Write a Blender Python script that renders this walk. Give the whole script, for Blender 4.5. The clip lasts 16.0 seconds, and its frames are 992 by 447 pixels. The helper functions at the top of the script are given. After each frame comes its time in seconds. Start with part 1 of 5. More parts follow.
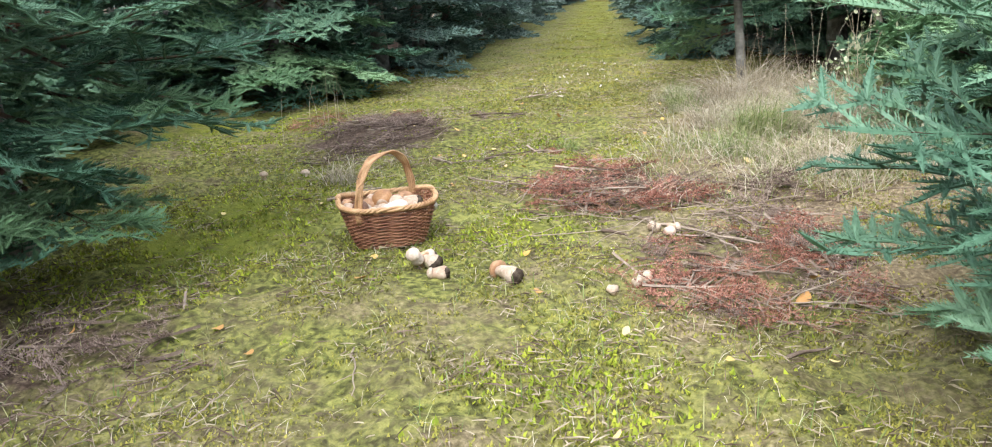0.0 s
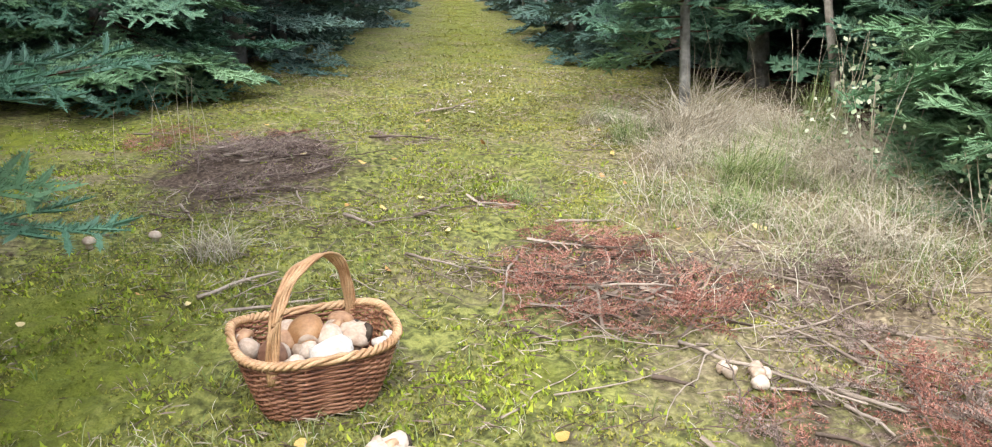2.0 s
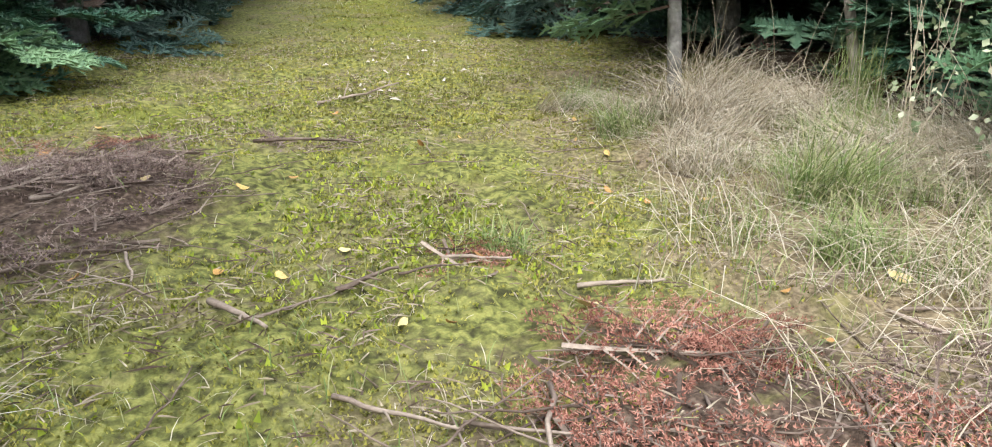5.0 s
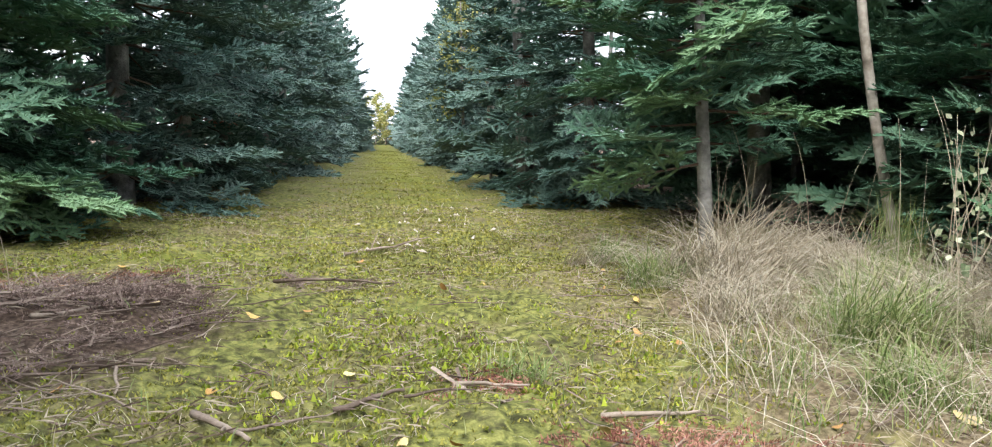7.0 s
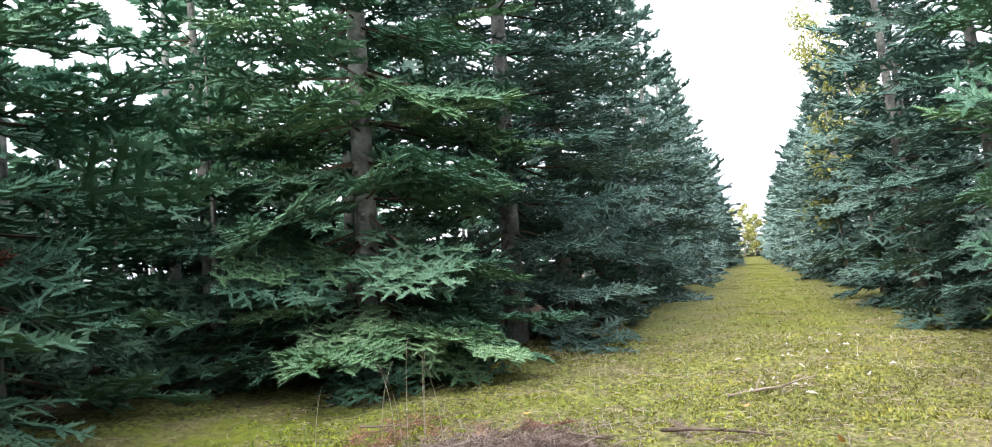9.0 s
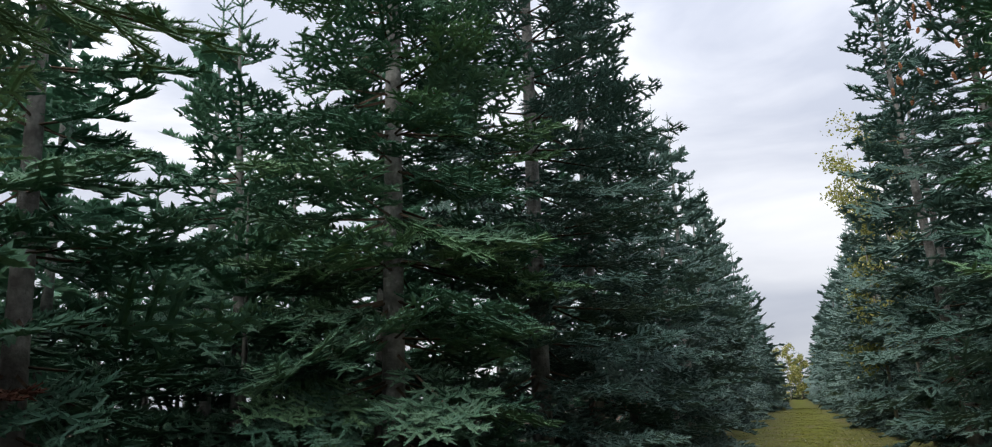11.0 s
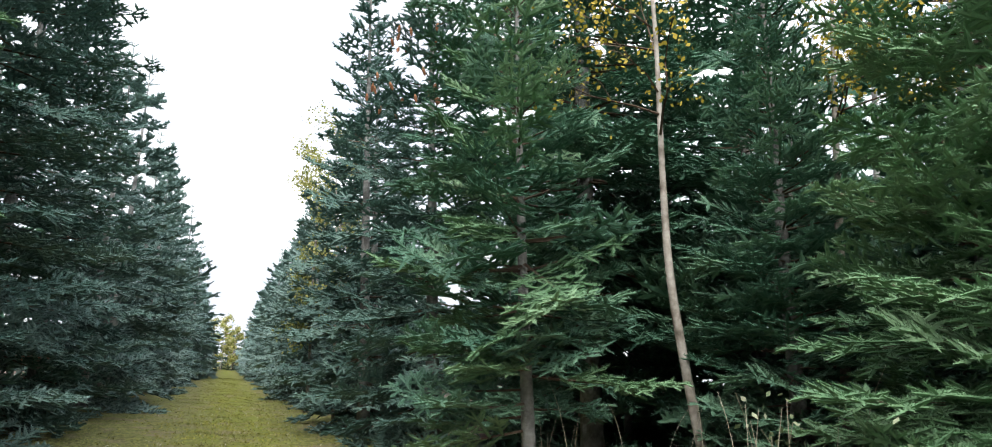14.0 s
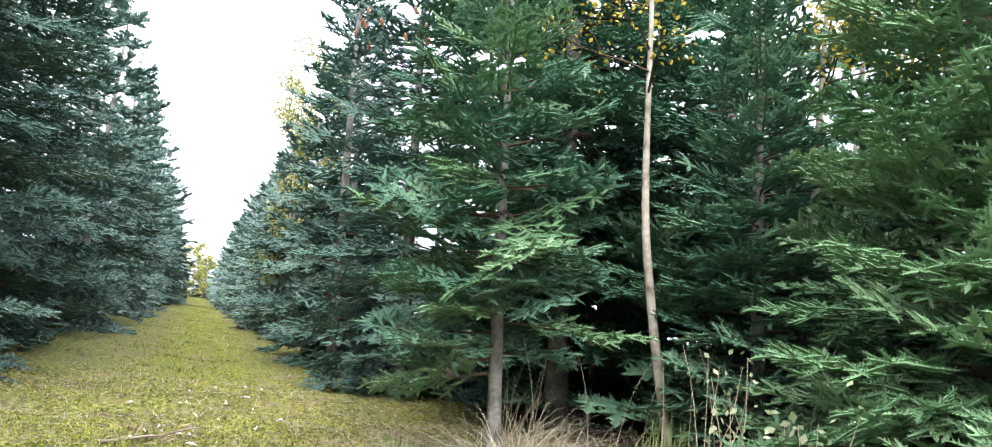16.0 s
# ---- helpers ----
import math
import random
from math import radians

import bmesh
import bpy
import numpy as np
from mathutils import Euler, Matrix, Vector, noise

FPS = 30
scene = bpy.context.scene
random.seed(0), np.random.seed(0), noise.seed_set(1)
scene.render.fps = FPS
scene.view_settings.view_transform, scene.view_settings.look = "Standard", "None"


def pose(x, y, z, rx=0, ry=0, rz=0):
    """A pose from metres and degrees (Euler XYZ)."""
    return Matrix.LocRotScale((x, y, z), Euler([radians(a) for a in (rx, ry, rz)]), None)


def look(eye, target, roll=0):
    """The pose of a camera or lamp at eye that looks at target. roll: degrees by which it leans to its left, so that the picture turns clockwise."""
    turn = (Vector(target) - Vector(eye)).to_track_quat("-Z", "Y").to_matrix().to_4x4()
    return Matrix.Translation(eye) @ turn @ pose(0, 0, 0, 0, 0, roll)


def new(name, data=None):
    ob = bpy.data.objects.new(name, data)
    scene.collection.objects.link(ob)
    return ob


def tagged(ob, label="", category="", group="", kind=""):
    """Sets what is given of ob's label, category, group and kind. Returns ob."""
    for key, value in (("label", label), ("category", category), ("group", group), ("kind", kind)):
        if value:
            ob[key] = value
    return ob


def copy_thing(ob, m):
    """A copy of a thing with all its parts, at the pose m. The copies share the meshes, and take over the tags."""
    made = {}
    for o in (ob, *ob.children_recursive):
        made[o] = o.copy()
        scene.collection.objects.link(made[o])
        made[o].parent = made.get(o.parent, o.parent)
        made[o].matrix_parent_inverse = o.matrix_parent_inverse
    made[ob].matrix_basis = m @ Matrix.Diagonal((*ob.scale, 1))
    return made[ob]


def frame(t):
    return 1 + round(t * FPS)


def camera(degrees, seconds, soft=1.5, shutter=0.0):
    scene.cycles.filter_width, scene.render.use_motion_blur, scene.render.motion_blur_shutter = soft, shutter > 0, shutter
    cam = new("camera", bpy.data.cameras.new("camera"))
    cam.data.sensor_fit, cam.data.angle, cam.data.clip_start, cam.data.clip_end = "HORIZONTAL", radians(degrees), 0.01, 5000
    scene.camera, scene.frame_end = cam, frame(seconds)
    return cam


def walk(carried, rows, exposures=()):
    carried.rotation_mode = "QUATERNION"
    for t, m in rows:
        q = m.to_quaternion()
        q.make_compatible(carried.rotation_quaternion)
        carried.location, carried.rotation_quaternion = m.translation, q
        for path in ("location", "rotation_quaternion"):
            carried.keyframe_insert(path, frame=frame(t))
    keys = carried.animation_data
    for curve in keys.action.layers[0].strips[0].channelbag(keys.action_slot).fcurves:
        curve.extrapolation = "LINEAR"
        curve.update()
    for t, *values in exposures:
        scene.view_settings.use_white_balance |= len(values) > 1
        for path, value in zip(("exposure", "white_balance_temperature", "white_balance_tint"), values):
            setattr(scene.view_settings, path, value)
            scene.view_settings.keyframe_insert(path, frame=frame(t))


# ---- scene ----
cam = camera(64.7, 16.0, soft=1.1)
PATH = [
    (0, (0.05, 0.294, 1.43), (-0.217, 2.189, 0.847), -3.0),
    (0.5, (-0.339, 0.707, 1.424), (-0.594, 2.585, 0.783), -3.3),
    (1, (-0.543, 1.038, 1.479), (-0.787, 2.908, 0.813), -1.6),
    (1.5, (-0.656, 1.464, 1.553), (-0.86, 3.338, 0.886), -1.5),
    (2, (-0.742, 2.056, 1.509), (-0.608, 3.951, 0.884), 1.3),
    (2.5, (-0.831, 2.466, 1.501), (-0.367, 4.328, 0.936), 3.4),
    (3, (-0.912, 2.895, 1.56), (-0.453, 4.763, 1.01), -0.8),
    (3.5, (-0.984, 3.371, 1.458), (-0.537, 5.193, 0.764), -0.5),
    (4, (-0.989, 3.75, 1.488), (-0.536, 5.566, 0.782), -0.5),
    (4.2, (-0.96, 3.847, 1.462), (-0.515, 5.632, 0.676), -0.0),
    (6.3, (-0.844, 4.26, 0.847), (-0.565, 6.217, 0.536), 1.9),
    (6.5, (-0.822, 4.247, 0.86), (-0.519, 6.205, 0.588), 2.2),
    (7, (-0.801, 4.214, 0.909), (-0.497, 6.179, 0.699), 1.6),
    (7.5, (-0.801, 4.225, 0.978), (-0.493, 6.198, 0.873), 0.5),
    (8, (-0.802, 4.208, 1.039), (-0.623, 6.2, 0.998), -1.4),
    (8.5, (-0.815, 4.138, 1.085), (-1.009, 6.129, 1.065), -2.2),
    (9, (-0.831, 4.047, 1.127), (-1.432, 5.952, 1.226), -3.4),
    (9.2, (-0.813, 4.027, 1.132), (-1.519, 5.895, 1.251), -3.5),
    (11.3, (-0.714, 4.043, 1.232), (-1.358, 5.868, 1.735), -1.4),
    (11.5, (-0.703, 4.054, 1.238), (-1.262, 5.898, 1.771), 1.1),
    (12, (-0.686, 4.12, 1.235), (-0.981, 6.011, 1.815), 4.2),
    (12.5, (-0.659, 4.156, 1.222), (-0.554, 6.069, 1.796), -1.0),
    (13, (-0.646, 4.163, 1.217), (-0.407, 6.073, 1.761), -1.2),
    (13.5, (-0.625, 4.173, 1.193), (-0.181, 6.067, 1.657), 1.9),
    (14, (-0.57, 4.184, 1.176), (0.046, 6.048, 1.555), 3.2),
    (14.5, (-0.575, 4.194, 1.152), (0.082, 6.054, 1.479), 2.8),
    (15, (-0.59, 4.177, 1.129), (0.082, 6.039, 1.415), 5.9),
    (15.5, (-0.597, 4.173, 1.152), (0.086, 6.036, 1.407), 4.8),
    (16, (-0.599, 4.15, 1.142), (0.087, 6.012, 1.397), 7.1),
]
EXPO = [(0.0, 1.55), (2.0, 1.58), (4.2, 1.52), (7.0, 1.38), (9.2, 1.7), (11.3, 0.02), (12.7, 0.02), (13.5, 0.28), (14.2, 1.3), (15.0, 1.72), (16.0, 1.75)]
walk(cam, [(t, look(eye, target, roll)) for t, eye, target, roll in PATH], EXPO)

# ---- light: a closed overcast sky with a soft sun behind it ----
world = bpy.data.worlds.new("overcast")
scene.world = world
world.use_nodes = True
wn, wl = world.node_tree.nodes, world.node_tree.links
wn.clear()
w_out = wn.new("ShaderNodeOutputWorld")
w_bg = wn.new("ShaderNodeBackground")
w_sky = wn.new("ShaderNodeTexSky")
w_sky.sky_type, w_sky.sun_disc = "NISHITA", False
w_sky.sun_elevation, w_sky.sun_rotation = radians(49), radians(156.6)
w_tex = wn.new("ShaderNodeTexCoord")
w_map = wn.new("ShaderNodeMapping")
w_map.inputs["Scale"].default_value = (1.0, 1.0, 2.6)
w_noise = wn.new("ShaderNodeTexNoise")
w_noise.inputs["Scale"].default_value = 3.0
w_noise.inputs["Detail"].default_value = 7
w_noise.inputs["Distortion"].default_value = 0.4
w_ramp = wn.new("ShaderNodeValToRGB")
w_ramp.color_ramp.elements[0].position, w_ramp.color_ramp.elements[0].color = 0.36, (7.4, 7.9, 9.3, 1)
w_ramp.color_ramp.elements[1].position, w_ramp.color_ramp.elements[1].color = 0.68, (13.0, 13.2, 13.9, 1)
w_mix = wn.new("ShaderNodeMix")
w_mix.data_type = "RGBA"
w_mix.inputs[0].default_value = 0.93
wl.new(w_tex.outputs["Generated"], w_map.inputs["Vector"])
wl.new(w_map.outputs[0], w_noise.inputs["Vector"])
wl.new(w_noise.outputs["Fac"], w_ramp.inputs[0])
wl.new(w_sky.outputs[0], w_mix.inputs[6])
wl.new(w_ramp.outputs[0], w_mix.inputs[7])
w_sep = wn.new("ShaderNodeSeparateXYZ")
w_rise = wn.new("ShaderNodeMapRange")  # an overcast sky is about three times as bright overhead as at the horizon
w_rise.inputs["To Min"].default_value, w_rise.inputs["To Max"].default_value = 0.62, 1.55
w_mul = wn.new("ShaderNodeMix")
w_mul.data_type, w_mul.blend_type = "RGBA", "MULTIPLY"
w_mul.inputs[0].default_value = 1
wl.new(w_tex.outputs["Generated"], w_sep.inputs[0])
wl.new(w_sep.outputs[2], w_rise.inputs["Value"])
wl.new(w_mix.outputs[2], w_mul.inputs[6])
wl.new(w_rise.outputs[0], w_mul.inputs[7])
wl.new(w_mul.outputs[2], w_bg.inputs[0])
w_bg.inputs[1].default_value = 0.094
wl.new(w_bg.outputs[0], w_out.inputs[0])

sun_data = bpy.data.lights.new("sun", "SUN")
sun_data.energy, sun_data.angle, sun_data.color = 2.6, radians(45), (1.0, 0.96, 0.9)
sun = new("sun", sun_data)
sun.matrix_world = look((0, 0, 0), (0.26, 0.6, -0.75))

# ---- materials ----
def material(name, colours, rough=0.8, scale=3.0, fine=40.0, bump=0.3, bump_scale=60.0, island=0.0, spec=0.3, each=0.0, transmit=0.0, depth=0.01):
    """Two scales of noise choose among the colours; fine grain varies the value; bump gives relief."""
    m = bpy.data.materials.new(name)
    m.use_nodes = True
    n, l = m.node_tree.nodes, m.node_tree.links
    b = n["Principled BSDF"]
    b.inputs["Roughness"].default_value = rough
    b.inputs["Specular IOR Level"].default_value = spec
    co = n.new("ShaderNodeTexCoord")
    big = n.new("ShaderNodeTexNoise")
    big.inputs["Scale"].default_value, big.inputs["Detail"].default_value = scale, 3
    l.new(co.outputs["Object"], big.inputs["Vector"])
    value = big.outputs["Fac"]
    for amount, node, out in ((island, "ShaderNodeNewGeometry", "Random Per Island"), (each, "ShaderNodeObjectInfo", "Random")):
        if amount:
            g = n.new(node)
            mm = n.new("ShaderNodeMath")
            mm.operation = "MULTIPLY_ADD"
            mm.inputs[1].default_value = amount
            l.new(g.outputs[out], mm.inputs[0])
            l.new(value, mm.inputs[2])
            s = n.new("ShaderNodeMath")
            s.operation = "SUBTRACT"
            s.inputs[1].default_value = amount / 2
            l.new(mm.outputs[0], s.inputs[0])
            value = s.outputs[0]
    ramp = n.new("ShaderNodeValToRGB")
    e = ramp.color_ramp.elements
    k = len(colours)
    while len(e) < k:
        e.new(0.5)
    for i, c in enumerate(colours):
        e[i].position = 0.28 + 0.44 * i / max(1, k - 1)
        e[i].color = (*c, 1)
    l.new(value, ramp.inputs[0])
    small = n.new("ShaderNodeTexNoise")
    small.inputs["Scale"].default_value, small.inputs["Detail"].default_value = fine, 4
    l.new(co.outputs["Object"], small.inputs["Vector"])
    grain = n.new("ShaderNodeMapRange")
    grain.inputs["To Min"].default_value, grain.inputs["To Max"].default_value = 0.6, 1.4
    l.new(small.outputs["Fac"], grain.inputs["Value"])
    mul = n.new("ShaderNodeMix")
    mul.data_type, mul.blend_type = "RGBA", "MULTIPLY"
    mul.inputs[0].default_value = 1
    l.new(ramp.outputs[0], mul.inputs[6])
    l.new(grain.outputs[0], mul.inputs[7])
    l.new(mul.outputs[2], b.inputs["Base Color"])
    if bump:
        bt = n.new("ShaderNodeTexNoise")
        bt.inputs["Scale"].default_value, bt.inputs["Detail"].default_value = bump_scale, 5
        l.new(co.outputs["Object"], bt.inputs["Vector"])
        bp = n.new("ShaderNodeBump")
        bp.inputs["Strength"].default_value, bp.inputs["Distance"].default_value = bump, depth
        l.new(bt.outputs["Fac"], bp.inputs["Height"])
        l.new(bp.outputs[0], b.inputs["Normal"])
    if transmit:
        tr = n.new("ShaderNodeBsdfTranslucent")
        ms = n.new("ShaderNodeMixShader")
        ms.inputs[0].default_value = transmit
        l.new(mul.outputs[2], tr.inputs[0])
        l.new(b.outputs[0], ms.inputs[1])
        l.new(tr.outputs[0], ms.inputs[2])
        l.new(ms.outputs[0], n["Material Output"].inputs[0])
    return m


M_NEEDLE = material("fir_needles", [(0.0644, 0.157, 0.101), (0.105, 0.223, 0.149), (0.176, 0.314, 0.202)], 0.52, 2.2, 25, 0, island=0.12, each=0.35, spec=0.35, transmit=0.32)
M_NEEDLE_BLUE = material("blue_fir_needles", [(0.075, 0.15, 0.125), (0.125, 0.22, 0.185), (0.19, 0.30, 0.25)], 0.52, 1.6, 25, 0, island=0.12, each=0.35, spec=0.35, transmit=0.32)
# needles of the far firs: distance haze painted in as a paler, bluer colour
M_NEEDLE_HAZE = material("pale_blue_fir_needles", [(0.10, 0.165, 0.145), (0.155, 0.24, 0.21), (0.23, 0.33, 0.29)], 0.52, 1.2, 20, 0, island=0.12, each=0.3, spec=0.35, transmit=0.3)
M_NEEDLE_FRESH = material("fresh_fir_needles", [(0.102, 0.21, 0.105), (0.169, 0.307, 0.162), (0.255, 0.403, 0.229)], 0.52, 3, 25, 0, island=0.12, each=0.35, spec=0.35, transmit=0.34)
M_NEEDLE_DEAD = material("dead_red_needles", [(0.15, 0.0617, 0.046), (0.282, 0.123, 0.092), (0.423, 0.228, 0.175)], 0.85, 4, 40, 0, island=0.6, each=0.3, spec=0.1)
M_NEEDLE_BROWN = material("dead_brown_needles", [(0.10, 0.07, 0.06), (0.20, 0.145, 0.125), (0.32, 0.25, 0.22)], 0.9, 4, 40, 0, island=0.6, each=0.3, spec=0.1)
M_TWIG = material("twig_bark", [(0.05, 0.035, 0.025), (0.10, 0.07, 0.05), (0.16, 0.12, 0.09)], 0.9, 6, 60, 0.3, 80, each=0.3, spec=0.15)
M_STICK = material("grey_dead_wood", [(0.108, 0.0805, 0.0646), (0.202, 0.158, 0.129), (0.331, 0.273, 0.224)], 0.9, 5, 70, 0.5, 90, each=0.5, spec=0.15)
M_BARK = material("fir_bark", [(0.10, 0.096, 0.09), (0.21, 0.205, 0.195), (0.38, 0.375, 0.355)], 0.92, 5, 30, 0.8, 28, each=0.2, spec=0.15, depth=0.02)
M_BIRCH = material("birch_bark", [(0.122, 0.102, 0.0816), (0.326, 0.292, 0.252), (0.449, 0.415, 0.374)], 0.75, 7, 30, 0.5, 30, spec=0.25)
M_YELLOW = material("yellow_birch_leaves", [(0.22, 0.20, 0.03), (0.42, 0.33, 0.04), (0.55, 0.42, 0.07)], 0.6, 3, 20, 0, island=0.7, spec=0.3, transmit=0.35)
M_OLIVE = material("fading_birch_leaves", [(0.20, 0.23, 0.07), (0.31, 0.32, 0.10), (0.42, 0.39, 0.14)], 0.6, 3, 20, 0, island=0.7, spec=0.3, transmit=0.3)
M_STRAW = material("dry_grass", [(0.303, 0.258, 0.18), (0.463, 0.406, 0.31), (0.605, 0.563, 0.471)], 0.7, 3, 30, 0, island=0.6, spec=0.25, transmit=0.35)
M_GRASS = material("green_grass", [(0.126, 0.194, 0.0562), (0.213, 0.281, 0.0938), (0.349, 0.359, 0.175)], 0.6, 2, 30, 0, island=0.6, spec=0.3, transmit=0.25)
M_MOSS = material("moss_tips", [(0.12, 0.113, 0.0393), (0.212, 0.221, 0.0471), (0.374, 0.349, 0.0861)], 0.8, 1.1, 25, 0, island=0.4, spec=0.15, transmit=0.2)
M_FEATHER = material("feather_moss", [(0.163, 0.222, 0.0271), (0.273, 0.34, 0.0386), (0.397, 0.446, 0.058)], 0.8, 1.5, 25, 0, island=0.5, spec=0.15, transmit=0.25)
M_LITTER = material("litter_bits", [(0.0884, 0.0646, 0.0476), (0.231, 0.184, 0.129), (0.394, 0.34, 0.258)], 0.9, 2, 30, 0, island=0.8, spec=0.15)
M_LEAF = material("bush_leaves", [(0.13, 0.18, 0.09), (0.25, 0.30, 0.17), (0.40, 0.43, 0.30)], 0.6, 6, 30, 0, island=0.7, spec=0.35, transmit=0.2)
M_WICKER = material("brown_wicker", [(0.135, 0.0534, 0.03), (0.243, 0.106, 0.06), (0.36, 0.184, 0.11)], 0.5, 14, 120, 0.3, 160, each=0.25, spec=0.45)
M_CANE = material("pale_cane", [(0.30, 0.16, 0.075), (0.42, 0.25, 0.13), (0.52, 0.34, 0.19)], 0.5, 14, 120, 0.3, 160, each=0.2, spec=0.45)
M_CAP = material("tan_mushroom_cap", [(0.32, 0.18, 0.10), (0.46, 0.28, 0.165), (0.58, 0.40, 0.27)], 0.55, 16, 80, 0.25, 90, each=0.5, spec=0.35)
M_CAP_DARK = material("dark_brown_mushroom_cap", [(0.10, 0.045, 0.03), (0.17, 0.085, 0.055), (0.25, 0.14, 0.09)], 0.5, 16, 80, 0.25, 90, each=0.3, spec=0.4)
M_CAP_RUSSET = material("russet_mushroom_cap", [(0.27, 0.13, 0.055), (0.37, 0.19, 0.085), (0.46, 0.27, 0.14)], 0.5, 16, 80, 0.25, 90, spec=0.4)
M_STEM = material("pale_mushroom_stem", [(0.361, 0.258, 0.189), (0.473, 0.378, 0.301), (0.568, 0.49, 0.421)], 0.7, 18, 90, 0.3, 100, each=0.3, spec=0.25)
M_WHITE = material("white_mushroom_flesh", [(0.43, 0.378, 0.327), (0.55, 0.507, 0.456), (0.636, 0.611, 0.576)], 0.7, 18, 90, 0.3, 100, each=0.2, spec=0.25)
M_DIRT = material("soil_clot", [(0.03, 0.022, 0.018), (0.06, 0.045, 0.035), (0.10, 0.08, 0.06)], 0.95, 30, 120, 0.8, 90, spec=0.1)
M_CONE = material("brown_cones", [(0.14, 0.06, 0.03), (0.24, 0.11, 0.055), (0.34, 0.18, 0.1)], 0.8, 20, 60, 0.4, 70, each=0.3, spec=0.2)
M_FALLEN = material("fallen_leaves", [(0.40, 0.22, 0.08), (0.55, 0.36, 0.10), (0.62, 0.5, 0.25)], 0.7, 30, 60, 0.2, 60, each=0.8, spec=0.25)


def ground_material():
    """Moss, dry straw, bare soil and bright moss, mixed by what grows there and by noise."""
    m = bpy.data.materials.new("mossy_ground")
    m.use_nodes = True
    n, l = m.node_tree.nodes, m.node_tree.links
    b = n["Principled BSDF"]
    b.inputs["Roughness"].default_value = 0.95
    b.inputs["Specular IOR Level"].default_value = 0.1
    co = n.new("ShaderNodeTexCoord")
    cover = n.new("ShaderNodeVertexColor")
    cover.layer_name = "cover"
    sep = n.new("ShaderNodeSeparateColor")
    l.new(cover.outputs[0], sep.inputs[0])

    def noise_tex(s, d, dist=0.0):
        t = n.new("ShaderNodeTexNoise")
        t.inputs["Scale"].default_value, t.inputs["Detail"].default_value, t.inputs["Distortion"].default_value = s, d, dist
        l.new(co.outputs["Object"], t.inputs["Vector"])
        return t.outputs["Fac"]

    def ramp(v, stops):
        r = n.new("ShaderNodeValToRGB")
        e = r.color_ramp.elements
        while len(e) < len(stops):
            e.new(0.5)
        for i, (p, c) in enumerate(stops):
            e[i].position, e[i].color = p, (*c, 1)
        l.new(v, r.inputs[0])
        return r.outputs[0]

    def mask(weight, noise_out, lo, hi):
        a = n.new("ShaderNodeMath")
        a.operation = "ADD"
        l.new(weight, a.inputs[0])
        l.new(noise_out, a.inputs[1])
        r = n.new("ShaderNodeMapRange")
        r.inputs["From Min"].default_value, r.inputs["From Max"].default_value = lo, hi
        l.new(a.outputs[0], r.inputs["Value"])
        return r.outputs[0]

    def mix(fac, a, c, kind="MIX"):
        x = n.new("ShaderNodeMix")
        x.data_type, x.blend_type = "RGBA", kind
        if isinstance(fac, float):
            x.inputs[0].default_value = fac
        else:
            l.new(fac, x.inputs[0])
        l.new(a, x.inputs[6])
        l.new(c, x.inputs[7])
        return x.outputs[2]

    n1, n2, n3, n4 = noise_tex(1.7, 6, 0.5), noise_tex(9, 9, 0.4), noise_tex(38, 6), noise_tex(4.3, 7, 0.9)
    moss = ramp(noise_tex(21, 9, 0.5), [(0.34, (0.0469, 0.0485, 0.0202)), (0.48, (0.122, 0.131, 0.0402)), (0.62, (0.237, 0.242, 0.0738))])
    straw = ramp(n3, [(0.32, (0.106, 0.0817, 0.052)), (0.5, (0.185, 0.146, 0.092)), (0.68, (0.334, 0.275, 0.176))])
    soil = ramp(n3, [(0.3, (0.038, 0.0267, 0.0205)), (0.5, (0.0855, 0.0607, 0.0459)), (0.7, (0.171, 0.129, 0.0984))])
    bright = ramp(n2, [(0.3, (0.0867, 0.106, 0.0175)), (0.6, (0.179, 0.2, 0.0325))])
    c = mix(mask(sep.outputs[2], n4, 0.85, 1.15), moss, bright)
    c = mix(mask(sep.outputs[0], n1, 0.58, 0.85), c, straw)
    c = mix(mask(sep.outputs[1], n4, 0.70, 0.98), c, soil)
    g = n.new("ShaderNodeMapRange")
    g.inputs["To Min"].default_value, g.inputs["To Max"].default_value = 0.55, 1.4
    l.new(noise_tex(120, 3), g.inputs["Value"])
    c = mix(1.0, c, g.outputs[0], "MULTIPLY")
    l.new(c, b.inputs["Base Color"])
    bp = n.new("ShaderNodeBump")
    bp.inputs["Strength"].default_value, bp.inputs["Distance"].default_value = 0.8, 0.018
    l.new(noise_tex(55, 6), bp.inputs["Height"])
    l.new(bp.outputs[0], b.inputs["Normal"])
    return m


M_GROUND = ground_material()

